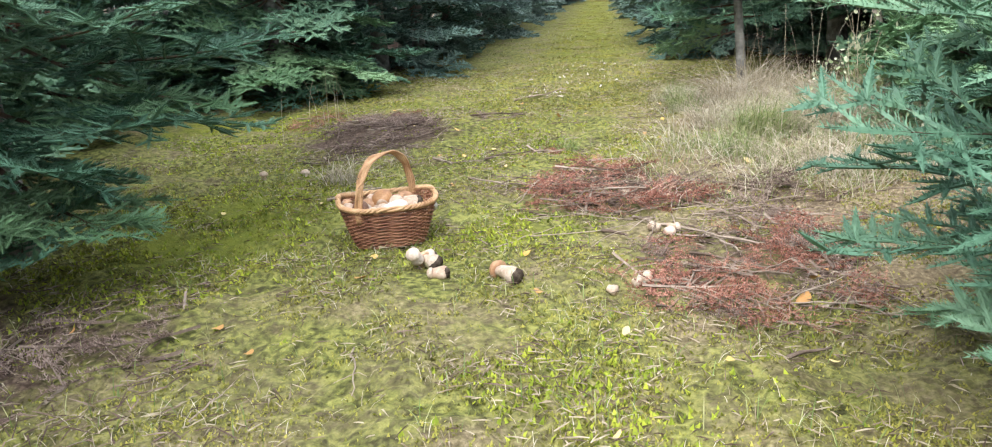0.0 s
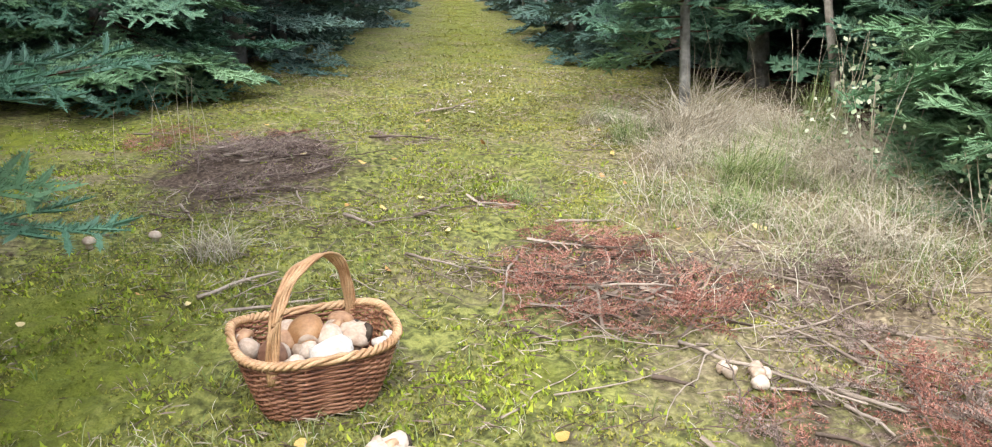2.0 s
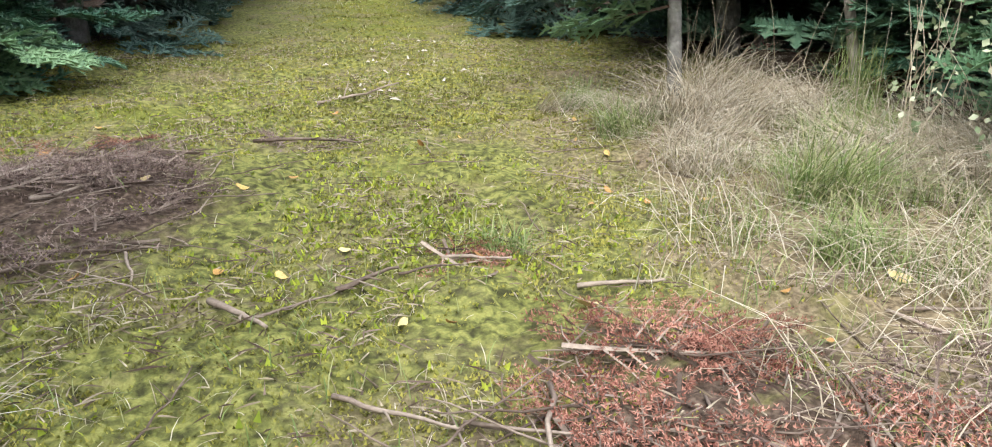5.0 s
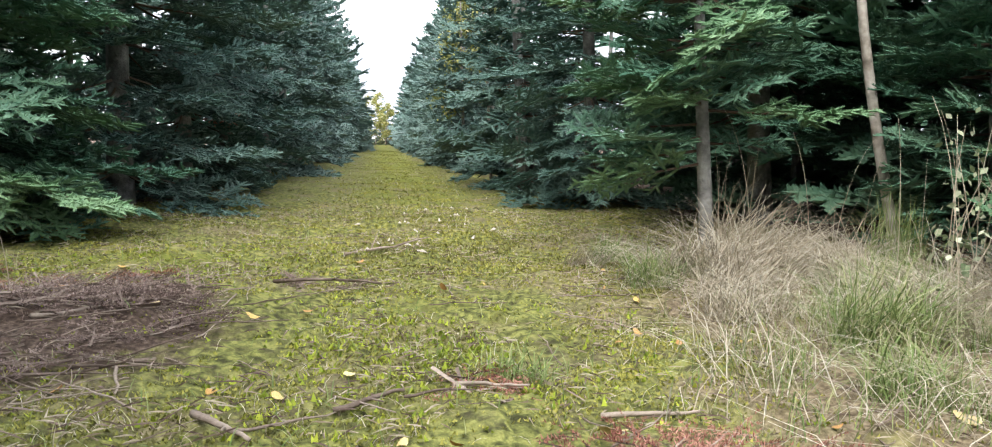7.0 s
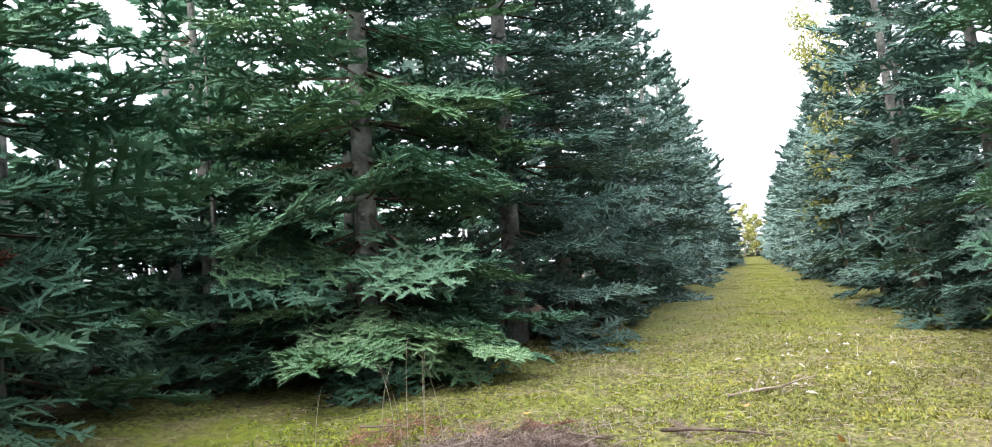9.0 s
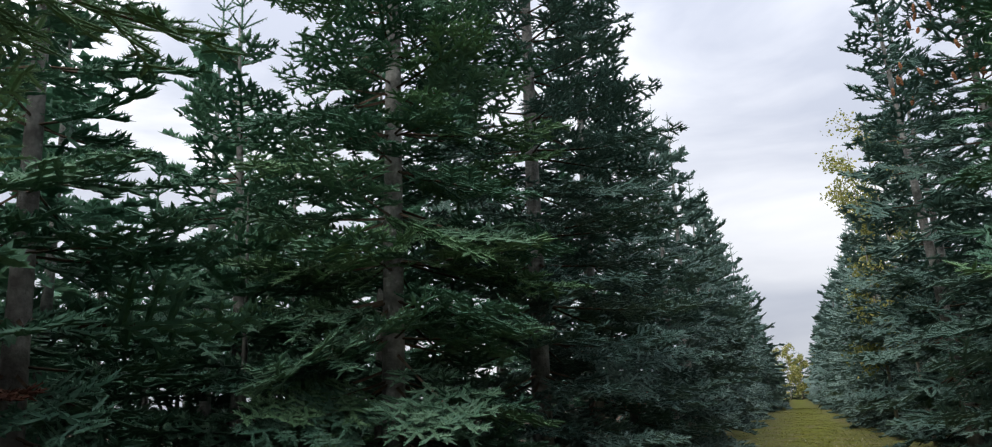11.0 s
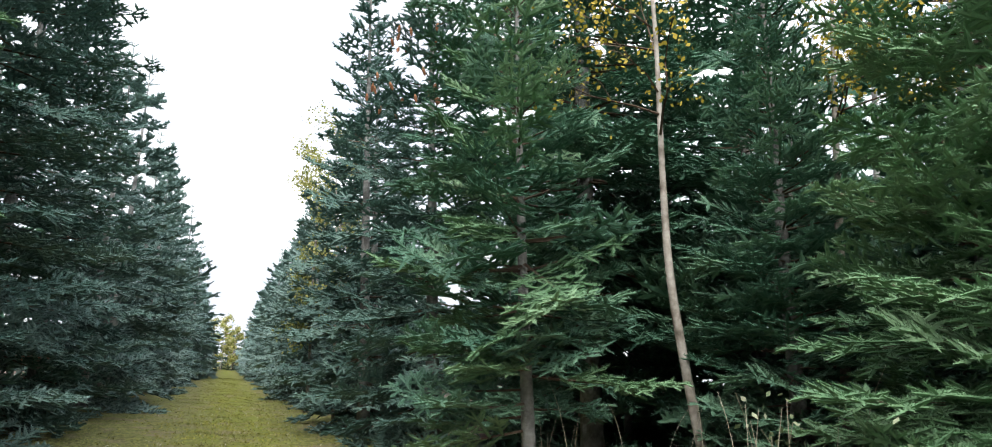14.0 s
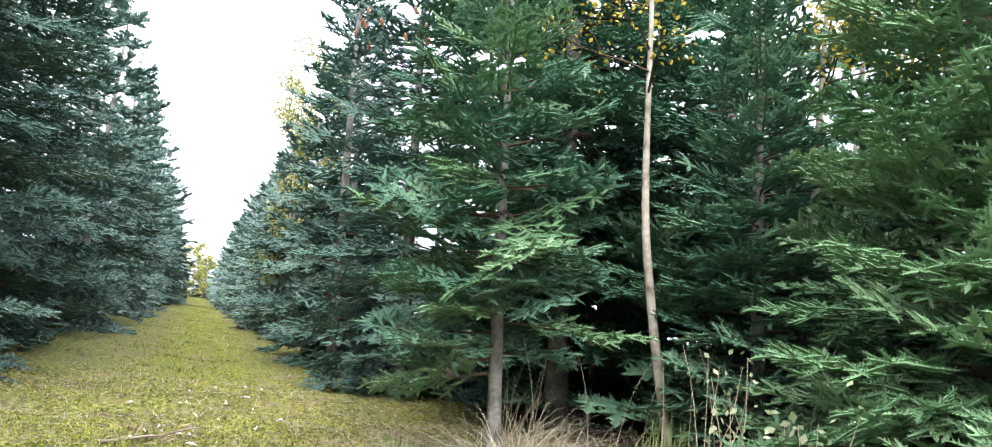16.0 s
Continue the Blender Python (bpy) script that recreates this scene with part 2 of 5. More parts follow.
# ---- mesh helpers ----
def mesh_of(name, verts, faces, mats, index=None, smooth=False):
    """A mesh from arrays; faces: an array of triangles or quads, or a list."""
    me = bpy.data.meshes.new(name)
    if isinstance(faces, np.ndarray):
        k = faces.shape[1]
        me.vertices.add(len(verts))
        me.vertices.foreach_set("co", np.asarray(verts, dtype=np.float32).ravel())
        me.loops.add(faces.size)
        me.loops.foreach_set("vertex_index", faces.astype(np.int32).ravel())
        me.polygons.add(len(faces))
        me.polygons.foreach_set("loop_start", np.arange(0, faces.size, k, dtype=np.int32))
    else:
        me.from_pydata([tuple(v) for v in verts], [], faces)
    for m in mats:
        me.materials.append(m)
    if index is not None:
        me.polygons.foreach_set("material_index", np.asarray(index, dtype=np.int32))
    me.polygons.foreach_set("use_smooth", np.full(len(me.polygons), smooth, dtype=bool))
    me.update(calc_edges=True)
    me.validate()
    return me


def child(name, me, parent, m=None, label=""):
    ob = new(name, me)
    ob.parent = parent
    if m is not None:
        ob.matrix_basis = m
    return tagged(ob, label) if label else ob


def part(name, bm, mat, parent, label="", smooth=True):
    """Links a bmesh as one mesh object under a thing or a part."""
    me = bpy.data.meshes.new(name)
    bm.to_mesh(me)
    bm.free()
    me.materials.append(mat)
    for p in me.polygons:
        p.use_smooth = smooth
    return child(name, me, parent, None, label)


def tube(points, radii, sides=6, closed=False, cap=True):
    """Vertices and quads of a tube along points."""
    p = np.asarray(points, float)
    k = len(p)
    tang = np.roll(p, -1, 0) - np.roll(p, 1, 0)
    if not closed:
        tang[0], tang[-1] = p[1] - p[0], p[-1] - p[-2]
    tang /= np.linalg.norm(tang, axis=1)[:, None] + 1e-9
    ref = np.where(np.abs(tang[:, 2:3]) > 0.9, np.array([[1.0, 0, 0]]), np.array([[0, 0, 1.0]]))
    a = np.cross(tang, ref)
    a /= np.linalg.norm(a, axis=1)[:, None] + 1e-9
    c = np.cross(tang, a)
    r = np.broadcast_to(np.asarray(radii, float), (k,))[:, None, None]
    ang = np.arange(sides) * 2 * math.pi / sides
    v = p[:, None, :] + r * (a[:, None, :] * np.cos(ang)[None, :, None] + c[:, None, :] * np.sin(ang)[None, :, None])
    v = v.reshape(-1, 3)
    faces = []
    for i in range(k if closed else k - 1):
        j = (i + 1) % k
        for s in range(sides):
            s2 = (s + 1) % sides
            faces.append((i * sides + s, j * sides + s, j * sides + s2, i * sides + s2))
    if not closed and cap:
        faces.append(tuple(range(sides)))
        faces.append(tuple((k - 1) * sides + s for s in reversed(range(sides))))
    return v, faces


def joined(pieces):
    vs, fs, off = [], [], 0
    for v, f in pieces:
        vs.append(v)
        fs += [tuple(i + off for i in q) for q in f]
        off += len(v)
    return np.concatenate(vs), fs


LATTICE = np.random.default_rng(91).random((64, 64))


def value_noise(x, y, cell):
    """Smooth random heights from 0 to 1, one knot a cell."""
    u, v = np.asarray(x, float) / cell + 400.0, np.asarray(y, float) / cell + 400.0
    i, j = np.floor(u).astype(int), np.floor(v).astype(int)
    a, b = u - i, v - j
    a, b = a * a * (3 - 2 * a), b * b * (3 - 2 * b)
    p, q = LATTICE[i % 64, j % 64], LATTICE[(i + 1) % 64, j % 64]
    r, t = LATTICE[i % 64, (j + 1) % 64], LATTICE[(i + 1) % 64, (j + 1) % 64]
    return (p * (1 - a) + q * a) * (1 - b) + (r * (1 - a) + t * a) * b


def cushions(x, y):
    """Rounded moss cushions with creases between them."""
    wob = 0.05 * (value_noise(x, y, 0.2) - 0.5)
    big = np.abs(2 * value_noise(x + wob, y - wob, 0.23) - 1)
    small = np.abs(2 * value_noise(y + 3.3 + wob, x + 1.7, 0.115) - 1)
    return 0.045 * big ** 0.8 + 0.022 * small ** 0.8 - 0.025


def ground_z(x, y):
    """Gentle hummocks, moss cushions, and low mounds under the brush heaps."""
    z = 0.018 * np.sin(1.7 * x + 0.6 * y) + 0.014 * np.sin(2.9 * y - 1.1 * x + 1) + 0.01 * np.sin(5.3 * x + 3.1 * y + 2)
    z = z + 0.07 * np.exp(-((x - 0.15) / 0.5) ** 2 - ((y - 5.7) / 0.55) ** 2)
    z = z + 0.05 * np.exp(-((x - 0.7) / 0.5) ** 2 - ((y - 4.0) / 0.5) ** 2)
    z = z + 0.10 * np.exp(-((x + 2.1) / 0.5) ** 2 - ((y - 7.9) / 0.8) ** 2)
    z = z + 0.06 * np.exp(-((x - 2.0) / 0.8) ** 2 - ((y - 9.3) / 0.8) ** 2)
    z = z - 0.05 * np.exp(-((x + 0.84) / 0.5) ** 2 - ((y - 4.26) / 0.35) ** 2)
    level = np.exp(-((x + 0.6) / 0.75) ** 4 - ((y - 4.15) / 0.5) ** 4)  # trodden flat about the basket
    return z + cushions(x, y) * (1 - 0.75 * level) * np.clip((24 - y) / 10, 0, 1)


# ---- ground ----
def build_ground():
    near_x = np.concatenate([np.arange(-6.5, -3.6, 0.1), np.arange(-3.6, 3.2, 0.034), np.arange(3.2, 6.51, 0.1)])
    near_y = np.concatenate([np.arange(-1.0, 10.0, 0.034), np.arange(10.0, 15.0, 0.07)])
    far = np.array([0.2, 0.5, 1, 2, 4, 8, 15, 30, 60, 120, 240, 420])
    ys_out = np.concatenate([np.arange(15.2, 40, 0.35), 40 + far])
    xs = np.concatenate([-6.5 - far[::-1], near_x, 6.5 + far])
    ys = np.concatenate([-1.0 - far[::-1], near_y, ys_out])
    gx, gy = np.meshgrid(xs, ys)
    rng = np.random.default_rng(3)
    fade = np.clip((60 - np.hypot(gx, gy)) / 30, 0, 1)
    z = ground_z(gx, gy) * fade
    near = (np.abs(gx) < 6.6) & (gy > -1) & (gy < 15)
    z = z + near * rng.normal(0, 0.004, gx.shape)
    v = np.stack([gx, gy, z], -1).reshape(-1, 3)
    nx, ny = len(xs), len(ys)
    i = (np.arange(ny - 1)[:, None] * nx + np.arange(nx - 1)[None, :]).ravel()
    f = np.stack([i, i + 1, i + 1 + nx, i + nx], -1)
    me = mesh_of("ground", v, f, [M_GROUND], smooth=True)
    x, y = v[:, 0], v[:, 1]

    def blob(cx, cy, rx, ry, p=1.0):
        return np.exp(-(((x - cx) / rx) ** 2 + ((y - cy) / ry) ** 2) ** p)

    straw = 0.09 + 0.55 * np.clip((x - 0.2) / 1.3, 0, 1) * np.clip((y - 3.0) / 2, 0, 1) * np.clip((13 - y) / 4, 0, 1)
    straw = straw + 0.12 * blob(-1.5, 2.2, 1.6, 1.0) + 0.08 * blob(0.5, 3.0, 1.2, 0.8) 
    straw = straw - 0.35 * blob(-2.4, 4.9, 0.8, 1.1)
    soil = np.maximum.reduce([0.62 * blob(-2.15, 7.9, 0.75, 1.15, 2), 0.5 * blob(0.15, 5.7, 0.6, 0.75, 2), 0.38 * blob(0.75, 4.1, 0.65, 0.65, 2),
                              0.45 * blob(1.2, 5.6, 0.6, 0.6), 0.5 * blob(-2.6, 3.1, 0.9, 0.8), 0.28 * blob(-1.7, 1.9, 0.7, 0.5), 0.3 * blob(-0.7, 5.9, 0.5, 0.4), 0.15 + 0.0 * x])
    soil = np.maximum(soil, 0.6 * np.clip((np.abs(x + 0.2) - 2.6) / 1.2, 0, 1) * np.clip((y - 10) / 4, 0, 1))
    soil = np.maximum(soil, 0.65 * np.clip((x - 3.3) / 0.8, 0, 1))
    soil = np.maximum(soil, 0.4 * np.clip((-x - 5.4) / 1.5, 0, 1))
    bright = np.maximum.reduce([0.8 * blob(-2.4, 4.9, 0.9, 1.3), 0.55 * blob(-0.5, 4.7, 0.45, 0.35), 0.42 * blob(-0.6, 8.0, 0.9, 2.0), 0.5 * blob(-2.3, 9.9, 1.4, 0.8),
                                0.42 * blob(0.0, 2.8, 0.6, 0.4), 0.62 * np.clip((y - 10) / 6, 0, 1) * np.exp(-((x + 0.2) / 1.3) ** 2), 0.25 + 0 * x, 0.7 * blob(-4.3, 8.9, 1.6, 1.3)])
    col = np.stack([np.clip(straw, 0, 1), np.clip(soil, 0, 1), np.clip(bright, 0, 1), np.ones_like(x)], -1)
    layer = me.color_attributes.new("cover", "FLOAT_COLOR", "POINT")
    layer.data.foreach_set("color", col.astype(np.float32).ravel())
    return tagged(new("ground", me), "mossy forest ride with dry grass and bare litter", "ground", kind="structure")


build_ground()

# ---- firs ----
def needles(starts, dirs, lens, ups, rng, step, nl, nw, ways, tip=True, core=None, sweep=0.55):
    """Triangular needles along shoots. ways: list of (side, up) directions. core: width and depth of the dense brush about each shoot."""
    vs = []
    if core:
        a, d, ln, u = np.array(starts), np.array(dirs), np.array(lens)[:, None], np.array(ups)
        s = np.cross(d, u)
        s /= np.linalg.norm(s, axis=1)[:, None] + 1e-9
        u = np.cross(s, d)
        k = rng.uniform(0.8, 1.2, ln.shape)
        w, h = s * core[0] * 0.5 * k, u * core[1] * 0.5 * k
        p0, p1, e = a, a + d * ln * 0.6, a + d * (ln + nl * 0.5)
        r0 = [p0 + w * 0.7, p0 + h * 0.7, p0 - w * 0.7, p0 - h * 0.7]
        r1 = [p1 + w, p1 + h, p1 - w, p1 - h]
        for i in range(4):
            j = (i + 1) % 4
            for tri in ((r0[i], r0[j], r1[j]), (r0[i], r1[j], r1[i]), (r1[i], r1[j], e)):
                vs.append(np.stack(tri, 1))
    for (sx, sy, sz), d, ln, up in zip(starts, dirs, lens, ups):
        k = max(2, int(ln / step))
        s = (np.arange(k) + rng.random(k)) / k * ln
        p = np.array([sx, sy, sz])[None] + s[:, None] * d[None]
        side = np.cross(d, up)
        side /= np.linalg.norm(side) + 1e-9
        taper = 1.0 - 0.45 * (s / ln) ** 3
        for a, u in ways:
            w = d[None] * sweep + side[None] * a + up[None] * (u + rng.normal(0, 0.12, k))[:, None]
            w /= np.linalg.norm(w, axis=1)[:, None]
            length = (nl * taper * rng.uniform(0.75, 1.15, k))[:, None]
            jit = rng.normal(0, 0.004, (k, 3))
            tipv = p + w * length + jit
            vs.append(np.stack([p - d[None] * nw / 2, p + d[None] * nw / 2, tipv], 1))
        if tip:
            e = np.array([sx, sy, sz]) + d * ln
            vs.append(np.array([[e + side * nw * 0.6, e - side * nw * 0.6, e + d * nl * 0.8]]))
    v = np.concatenate(vs).reshape(-1, 3)
    return v


LOD = {
    "near": dict(shoot=0.12, gap2=0.1, gap3=0.062, step=0.02, nl=0.036, nw=0.010, ways=[(1, 0.1), (-1, 0.1), (0.6, 0.7), (-0.6, 0.7)], wood=4, core=(0.03, 0.018), sweep=0.7),
    "close": dict(shoot=0.13, gap2=0.11, gap3=0.058, step=0.012, nl=0.03, nw=0.006, ways=[(1, 0.1), (-1, 0.1), (0.6, 0.7), (-0.6, 0.7)], wood=4, core=(0.02, 0.012), sweep=0.7),
    "mid": dict(shoot=0.15, gap2=0.125, gap3=0.085, step=0.036, nl=0.05, nw=0.019, ways=[(1, 0.1), (-1, 0.1), (0.5, 0.8), (-0.5, 0.8)], wood=3, core=(0.042, 0.024), sweep=0.7),
    "middle": dict(shoot=0.18, gap2=0.16, gap3=0.12, step=0.055, nl=0.065, nw=0.032, ways=[(1, 0.15), (-1, 0.15), (0.1, 0.9)], wood=3, core=(0.058, 0.034), sweep=0.7),
    "far": dict(shoot=0.24, gap2=0.24, gap3=0.22, step=0.15, nl=0.11, nw=0.08, ways=[(1, 0.15), (-1, 0.15), (0.1, 0.9)], wood=0, core=(0.09, 0.05), sweep=0.7),
    "back": dict(shoot=0.25, gap2=0.32, gap3=0.36, step=0.15, nl=0.15, nw=0.13, ways=[(1, 0.15), (-1, 0.15), (0.1, 0.9)], wood=0, core=None, sweep=0.55),
    "distant": dict(shoot=0.25, gap2=0.45, gap3=9.0, step=0.26, nl=0.24, nw=0.25, ways=[(1, 0.2), (-1, 0.2)], wood=0, core=None, sweep=0.55),
}


def bough_arrays(length, seed, lod):
    """A flat fan of shoots along +x: needles (triangles) and wood."""
    q = LOD[lod]
    rng = np.random.default_rng(seed)
    sag, lift = rng.uniform(0.08, 0.2), rng.uniform(0.08, 0.2)
    bend = rng.uniform(-0.12, 0.12)

    def axis(s):
        return np.array([length * s, length * bend * s * s, length * (-sag * s + lift * s * s)])

    starts, dirs, lens, ups = [], [], [], []
    woods = []
    up0 = np.array([0, 0, 1.0])
    n_axis = 9
    for i in range(n_axis - 1):
        s0, s1 = i / (n_axis - 1), (i + 1) / (n_axis - 1)
        if s0 < 0.3:
            continue
        d = axis(s1) - axis(s0)
        ln = np.linalg.norm(d)
        starts.append(axis(s0)), dirs.append(d / ln), lens.append(ln), ups.append(up0)
    woods.append(([axis(i / 6) for i in range(7)], np.linspace(0.006 + 0.007 * length, 0.003, 7)))
    s = 0.2 + rng.uniform(0, 0.05)
    side = 1
    while s < 0.985:
        for side in (1, -1):
            if rng.random() < 0.1:
                continue
            ang = radians(rng.uniform(46, 66))
            t0 = (axis(min(1, s + 0.02)) - axis(s - 0.02))
            t0 /= np.linalg.norm(t0)
            d = t0 * math.cos(ang) + np.array([0, side, 0]) * math.sin(ang) + np.array([0, 0, rng.normal(0.03, 0.16)])
            d /= np.linalg.norm(d)
            room = min(0.62, (1 - s) * length * 0.6) + 0.1
            ln = room * rng.uniform(0.7, 1.05) * min(1.0, 0.45 + s * 1.1)
            p = axis(s)
            droop = np.array([0, 0, -rng.uniform(0.0, 0.4)])
            half = d * ln * 0.5
            d2 = d + droop * 0.6
            d2 /= np.linalg.norm(d2)
            starts.append(p), dirs.append(d), lens.append(ln * 0.5), ups.append(up0)
            starts.append(p + half), dirs.append(d2), lens.append(ln * 0.5), ups.append(up0)
            if q["wood"] and ln > 0.2:
                woods.append(([p, p + half, p + half + d2 * ln * 0.5], [0.005, 0.0035, 0.002]))
            r = 0.06 + rng.uniform(0, q["gap3"])
            flip = 1
            while r < ln - 0.05:
                pp = p + d * min(r, ln * 0.5) + d2 * max(0, r - ln * 0.5)
                for flip in (1, -1):
                    if rng.random() < 0.12:
                        continue
                    b = radians(rng.uniform(42, 66))
                    cross = np.cross(up0, d)
                    cross /= np.linalg.norm(cross)
                    e = d * math.cos(b) + cross * flip * math.sin(b) + np.array([0, 0, rng.normal(0.1, 0.2)])
                    e /= np.linalg.norm(e)
                    l3 = min(q["shoot"], (ln - r) * 0.6 + 0.07) * rng.uniform(0.65, 1.1)
                    starts.append(pp), dirs.append(e), lens.append(l3), ups.append(up0)
                r += q["gap3"] * rng.uniform(0.8, 1.25)
        s += q["gap2"] / length * rng.uniform(0.8, 1.2)
    nv = needles(starts, dirs, lens, ups, rng, q["step"], q["nl"], q["nw"], q["ways"], core=q["core"], sweep=q["sweep"])
    wood = joined([tube(p, r, 3, cap=False) for p, r in woods]) if q["wood"] else None
    return nv, wood


def triangulated(faces):
    out = []
    for f in faces:
        for i in range(1, len(f) - 1):
            out.append((f[0], f[i], f[i + 1]))
    return np.array(out, dtype=np.int64)


def bough_mesh(name, length, seed, lod, mat):
    nv, wood = bough_arrays(length, seed, lod)
    tri = np.arange(len(nv)).reshape(-1, 3)
    idx = np.zeros(len(tri))
    if wood:
        wt = triangulated(wood[1]) + len(nv)
        nv = np.concatenate([nv, wood[0]])
        idx = np.concatenate([idx, np.ones(len(wt))])
        tri = np.concatenate([tri, wt])
    return mesh_of(name, nv, tri, [mat, M_TWIG], idx)


SIZES = (0.35, 0.7, 1.1, 1.6, 2.1)
BOUGHS = {}


def bough_pick(lod, mat, length, rng):
    size = min(SIZES, key=lambda s: abs(s - length))
    key = (lod, mat.name, size, int(rng.integers(2 if lod == "near" else 3)))
    if key not in BOUGHS:
        BOUGHS[key] = bough_mesh("bough", size, hash_of(key), lod, mat)
    return BOUGHS[key], length / size


def hash_of(key):
    return sum((i + 1) * sum(ord(c) for c in str(k)) for i, k in enumerate(key)) % 9973


def whorls(height, radius, low, rng, gap=0.42, per=6, shape=0.75, rise=0.0):
    """Where the boughs of a crown sit: height, azimuth, elevation, length."""
    rows = []
    h = low
    while h < height - 0.35:
        k = (h - low) / (height - low)
        reach = radius * (1 - k) ** shape * (0.82 + 0.18 * min(1, k * 6))
        a0 = rng.uniform(0, 360)
        count = per if k < 0.35 else max(5, per - 2)
        for i in range(count):
            ln = max(0.22, reach * rng.uniform(0.78, 1.12))
            rows.append((h + rng.normal(0, 0.045), a0 + 360 * i / count + rng.normal(0, 12), rise - 13 + 50 * k ** 1.2 + rng.normal(0, 7), ln))
        h += gap * (1 + 0.15 * k) * rng.uniform(0.85, 1.15)
    return rows


def trunk_mesh(height, r0, rng, sides=10):
    n = 14
    ph = rng.uniform(0, 6)
    pts = [(0.03 * math.sin(ph + 3 * i / n) * i / n, 0.03 * math.cos(ph + 2.4 * i / n) * i / n, -0.12 + (height + 0.12) * i / n) for i in range(n + 1)]
    rad = [r0 * (1.25 if i == 0 else 1.0) * (1 - 0.93 * i / n) + 0.006 for i in range(n + 1)]
    v, f = tube(pts, rad, sides)
    return mesh_of("trunk", v, f, [M_BARK], smooth=True)


def leader_arrays(height, rng, q):
    """The bare spike and side shoots of the top."""
    st, di, le, up = [np.array([0, 0, height - 0.4])], [np.array([0, 0, 1.0])], [1.15], [np.array([1.0, 0, 0])]
    for h, n, ln in ((-0.1, 5, 0.42), (0.25, 5, 0.3), (0.52, 4, 0.18)):
        a0 = rng.uniform(0, 6.28)
        for i in range(n):
            a, e = a0 + 6.28 * i / n + rng.normal(0, 0.15), rng.uniform(0.35, 0.75)
            st.append(np.array([0, 0, height + h])), up.append(np.array([0, 0, 1.0]))
            di.append(np.array([math.cos(a) * math.cos(e), math.sin(a) * math.cos(e), math.sin(e)])), le.append(ln * rng.uniform(0.7, 1.15))
    k = min(1.0, 0.045 / q["nl"])
    return needles(st, di, le, up, rng, q["step"] * k, q["nl"] * k, q["nw"] * k * 0.7, [(1, 0), (-1, 0), (0, 1), (0, -1)], core=(0.028, 0.028))


def fir(x, y, height, radius, low, lod, seed, mat, r0=0.12, label="", per=8, gap=0.5, fresh=0.0, shape=0.55, group="firs along the ride", skip=None, skirt=(), rise=0.0, close="", lean=0.0, extra=()):
    """A fir with trunk and single boughs as parts."""
    rng = np.random.default_rng(seed)
    root = tagged(new("fir_tree"), label or "green fir tree with drooping flat boughs on mossy ground", "tree", group)
    root.matrix_basis = pose(x, y, float(ground_z(x, y)), 0, lean, 0)
    child("trunk", trunk_mesh(height, r0, rng), root, None, "grey-brown scaly trunk")
    under = [(h, a + rng.uniform(0, 60), -8, ln * rng.uniform(0.8, 1.1)) for h, ln in skirt for a in range(0, 360, 60)]
    crown = under + whorls(height, radius, low, rng, gap, per, shape, rise)
    for i, (h, az, el, ln) in enumerate(list(extra) + crown):
        if i >= len(extra) and skip and skip(h, (az + 180) % 360 - 180):
            continue
        dice = rng.random()
        kind = M_NEEDLE_FRESH if dice < fresh else mat
        if dice > 0.97 and h < 1.6 and lod != "near" and i >= len(extra):
            kind, ln = M_NEEDLE_BROWN if dice > 0.982 else M_NEEDLE_DEAD, ln * 0.5
        me, s = bough_pick(close if close and h < 2.9 else lod, kind, ln, rng)
        m = pose(0, 0, h, 0, 0, az) @ pose(r0 * 0.4, 0, 0, rng.normal(0, 14), -el, 0) @ Matrix.Scale(s, 4)
        child("bough", me, root, m)
    nv = leader_arrays(height, rng, LOD[lod])
    tagged(child("leader", mesh_of("leader", nv, np.arange(len(nv)).reshape(-1, 3), [mat]), root), kind="stuff")
    return root


def crown_mesh(height, radius, low, lod, seed, mat, gap, per, shape=0.6):
    rng = np.random.default_rng(seed)
    lib = {(s, k): bough_arrays(s, seed * 7 + k + int(s * 100), lod)[0] for s in SIZES for k in range(2)}
    out = []
    for h, az, el, ln in whorls(height, radius, low, rng, gap, per, shape):
        size = min(SIZES, key=lambda s: abs(s - ln))
        m = pose(0, 0, h, 0, 0, az) @ pose(0.05, 0, 0, rng.normal(0, 10), -el, 0) @ Matrix.Scale(ln / size, 4)
        a = np.array(m)
        v = lib[(size, int(rng.integers(2)))]
        out.append(v @ a[:3, :3].T + a[:3, 3])
    out.append(leader_arrays(height, rng, LOD[lod]))
    v = np.concatenate(out)
    return mesh_of("crown", v, np.arange(len(v)).reshape(-1, 3), [mat])


def far_fir(height, radius, low, lod, seed, mat, r0, label, gap=0.5, per=6, group="firs along the ride"):
    rng = np.random.default_rng(seed)
    root = tagged(new("fir_tree"), label, "tree", group)
    child("trunk", trunk_mesh(height, r0, rng, 7), root)
    child("crown", crown_mesh(height, radius, low, lod, seed, mat, gap, per), root)
    return root


def stand(protos, spots, rng):
    """Copies of the model trees at the spots, the first ones being the models themselves."""
    used = set()
    for x, y in spots:
        k = int(rng.integers(len(protos)))
        m = pose(x, y, 0, 0, 0, rng.uniform(0, 360)) @ Matrix.Scale(rng.uniform(0.9, 1.12), 4)
        if k not in used:
            used.add(k)
            protos[k].matrix_basis = m
        else:
            ob = copy_thing(protos[k], m)
            ob.scale = m.to_scale()


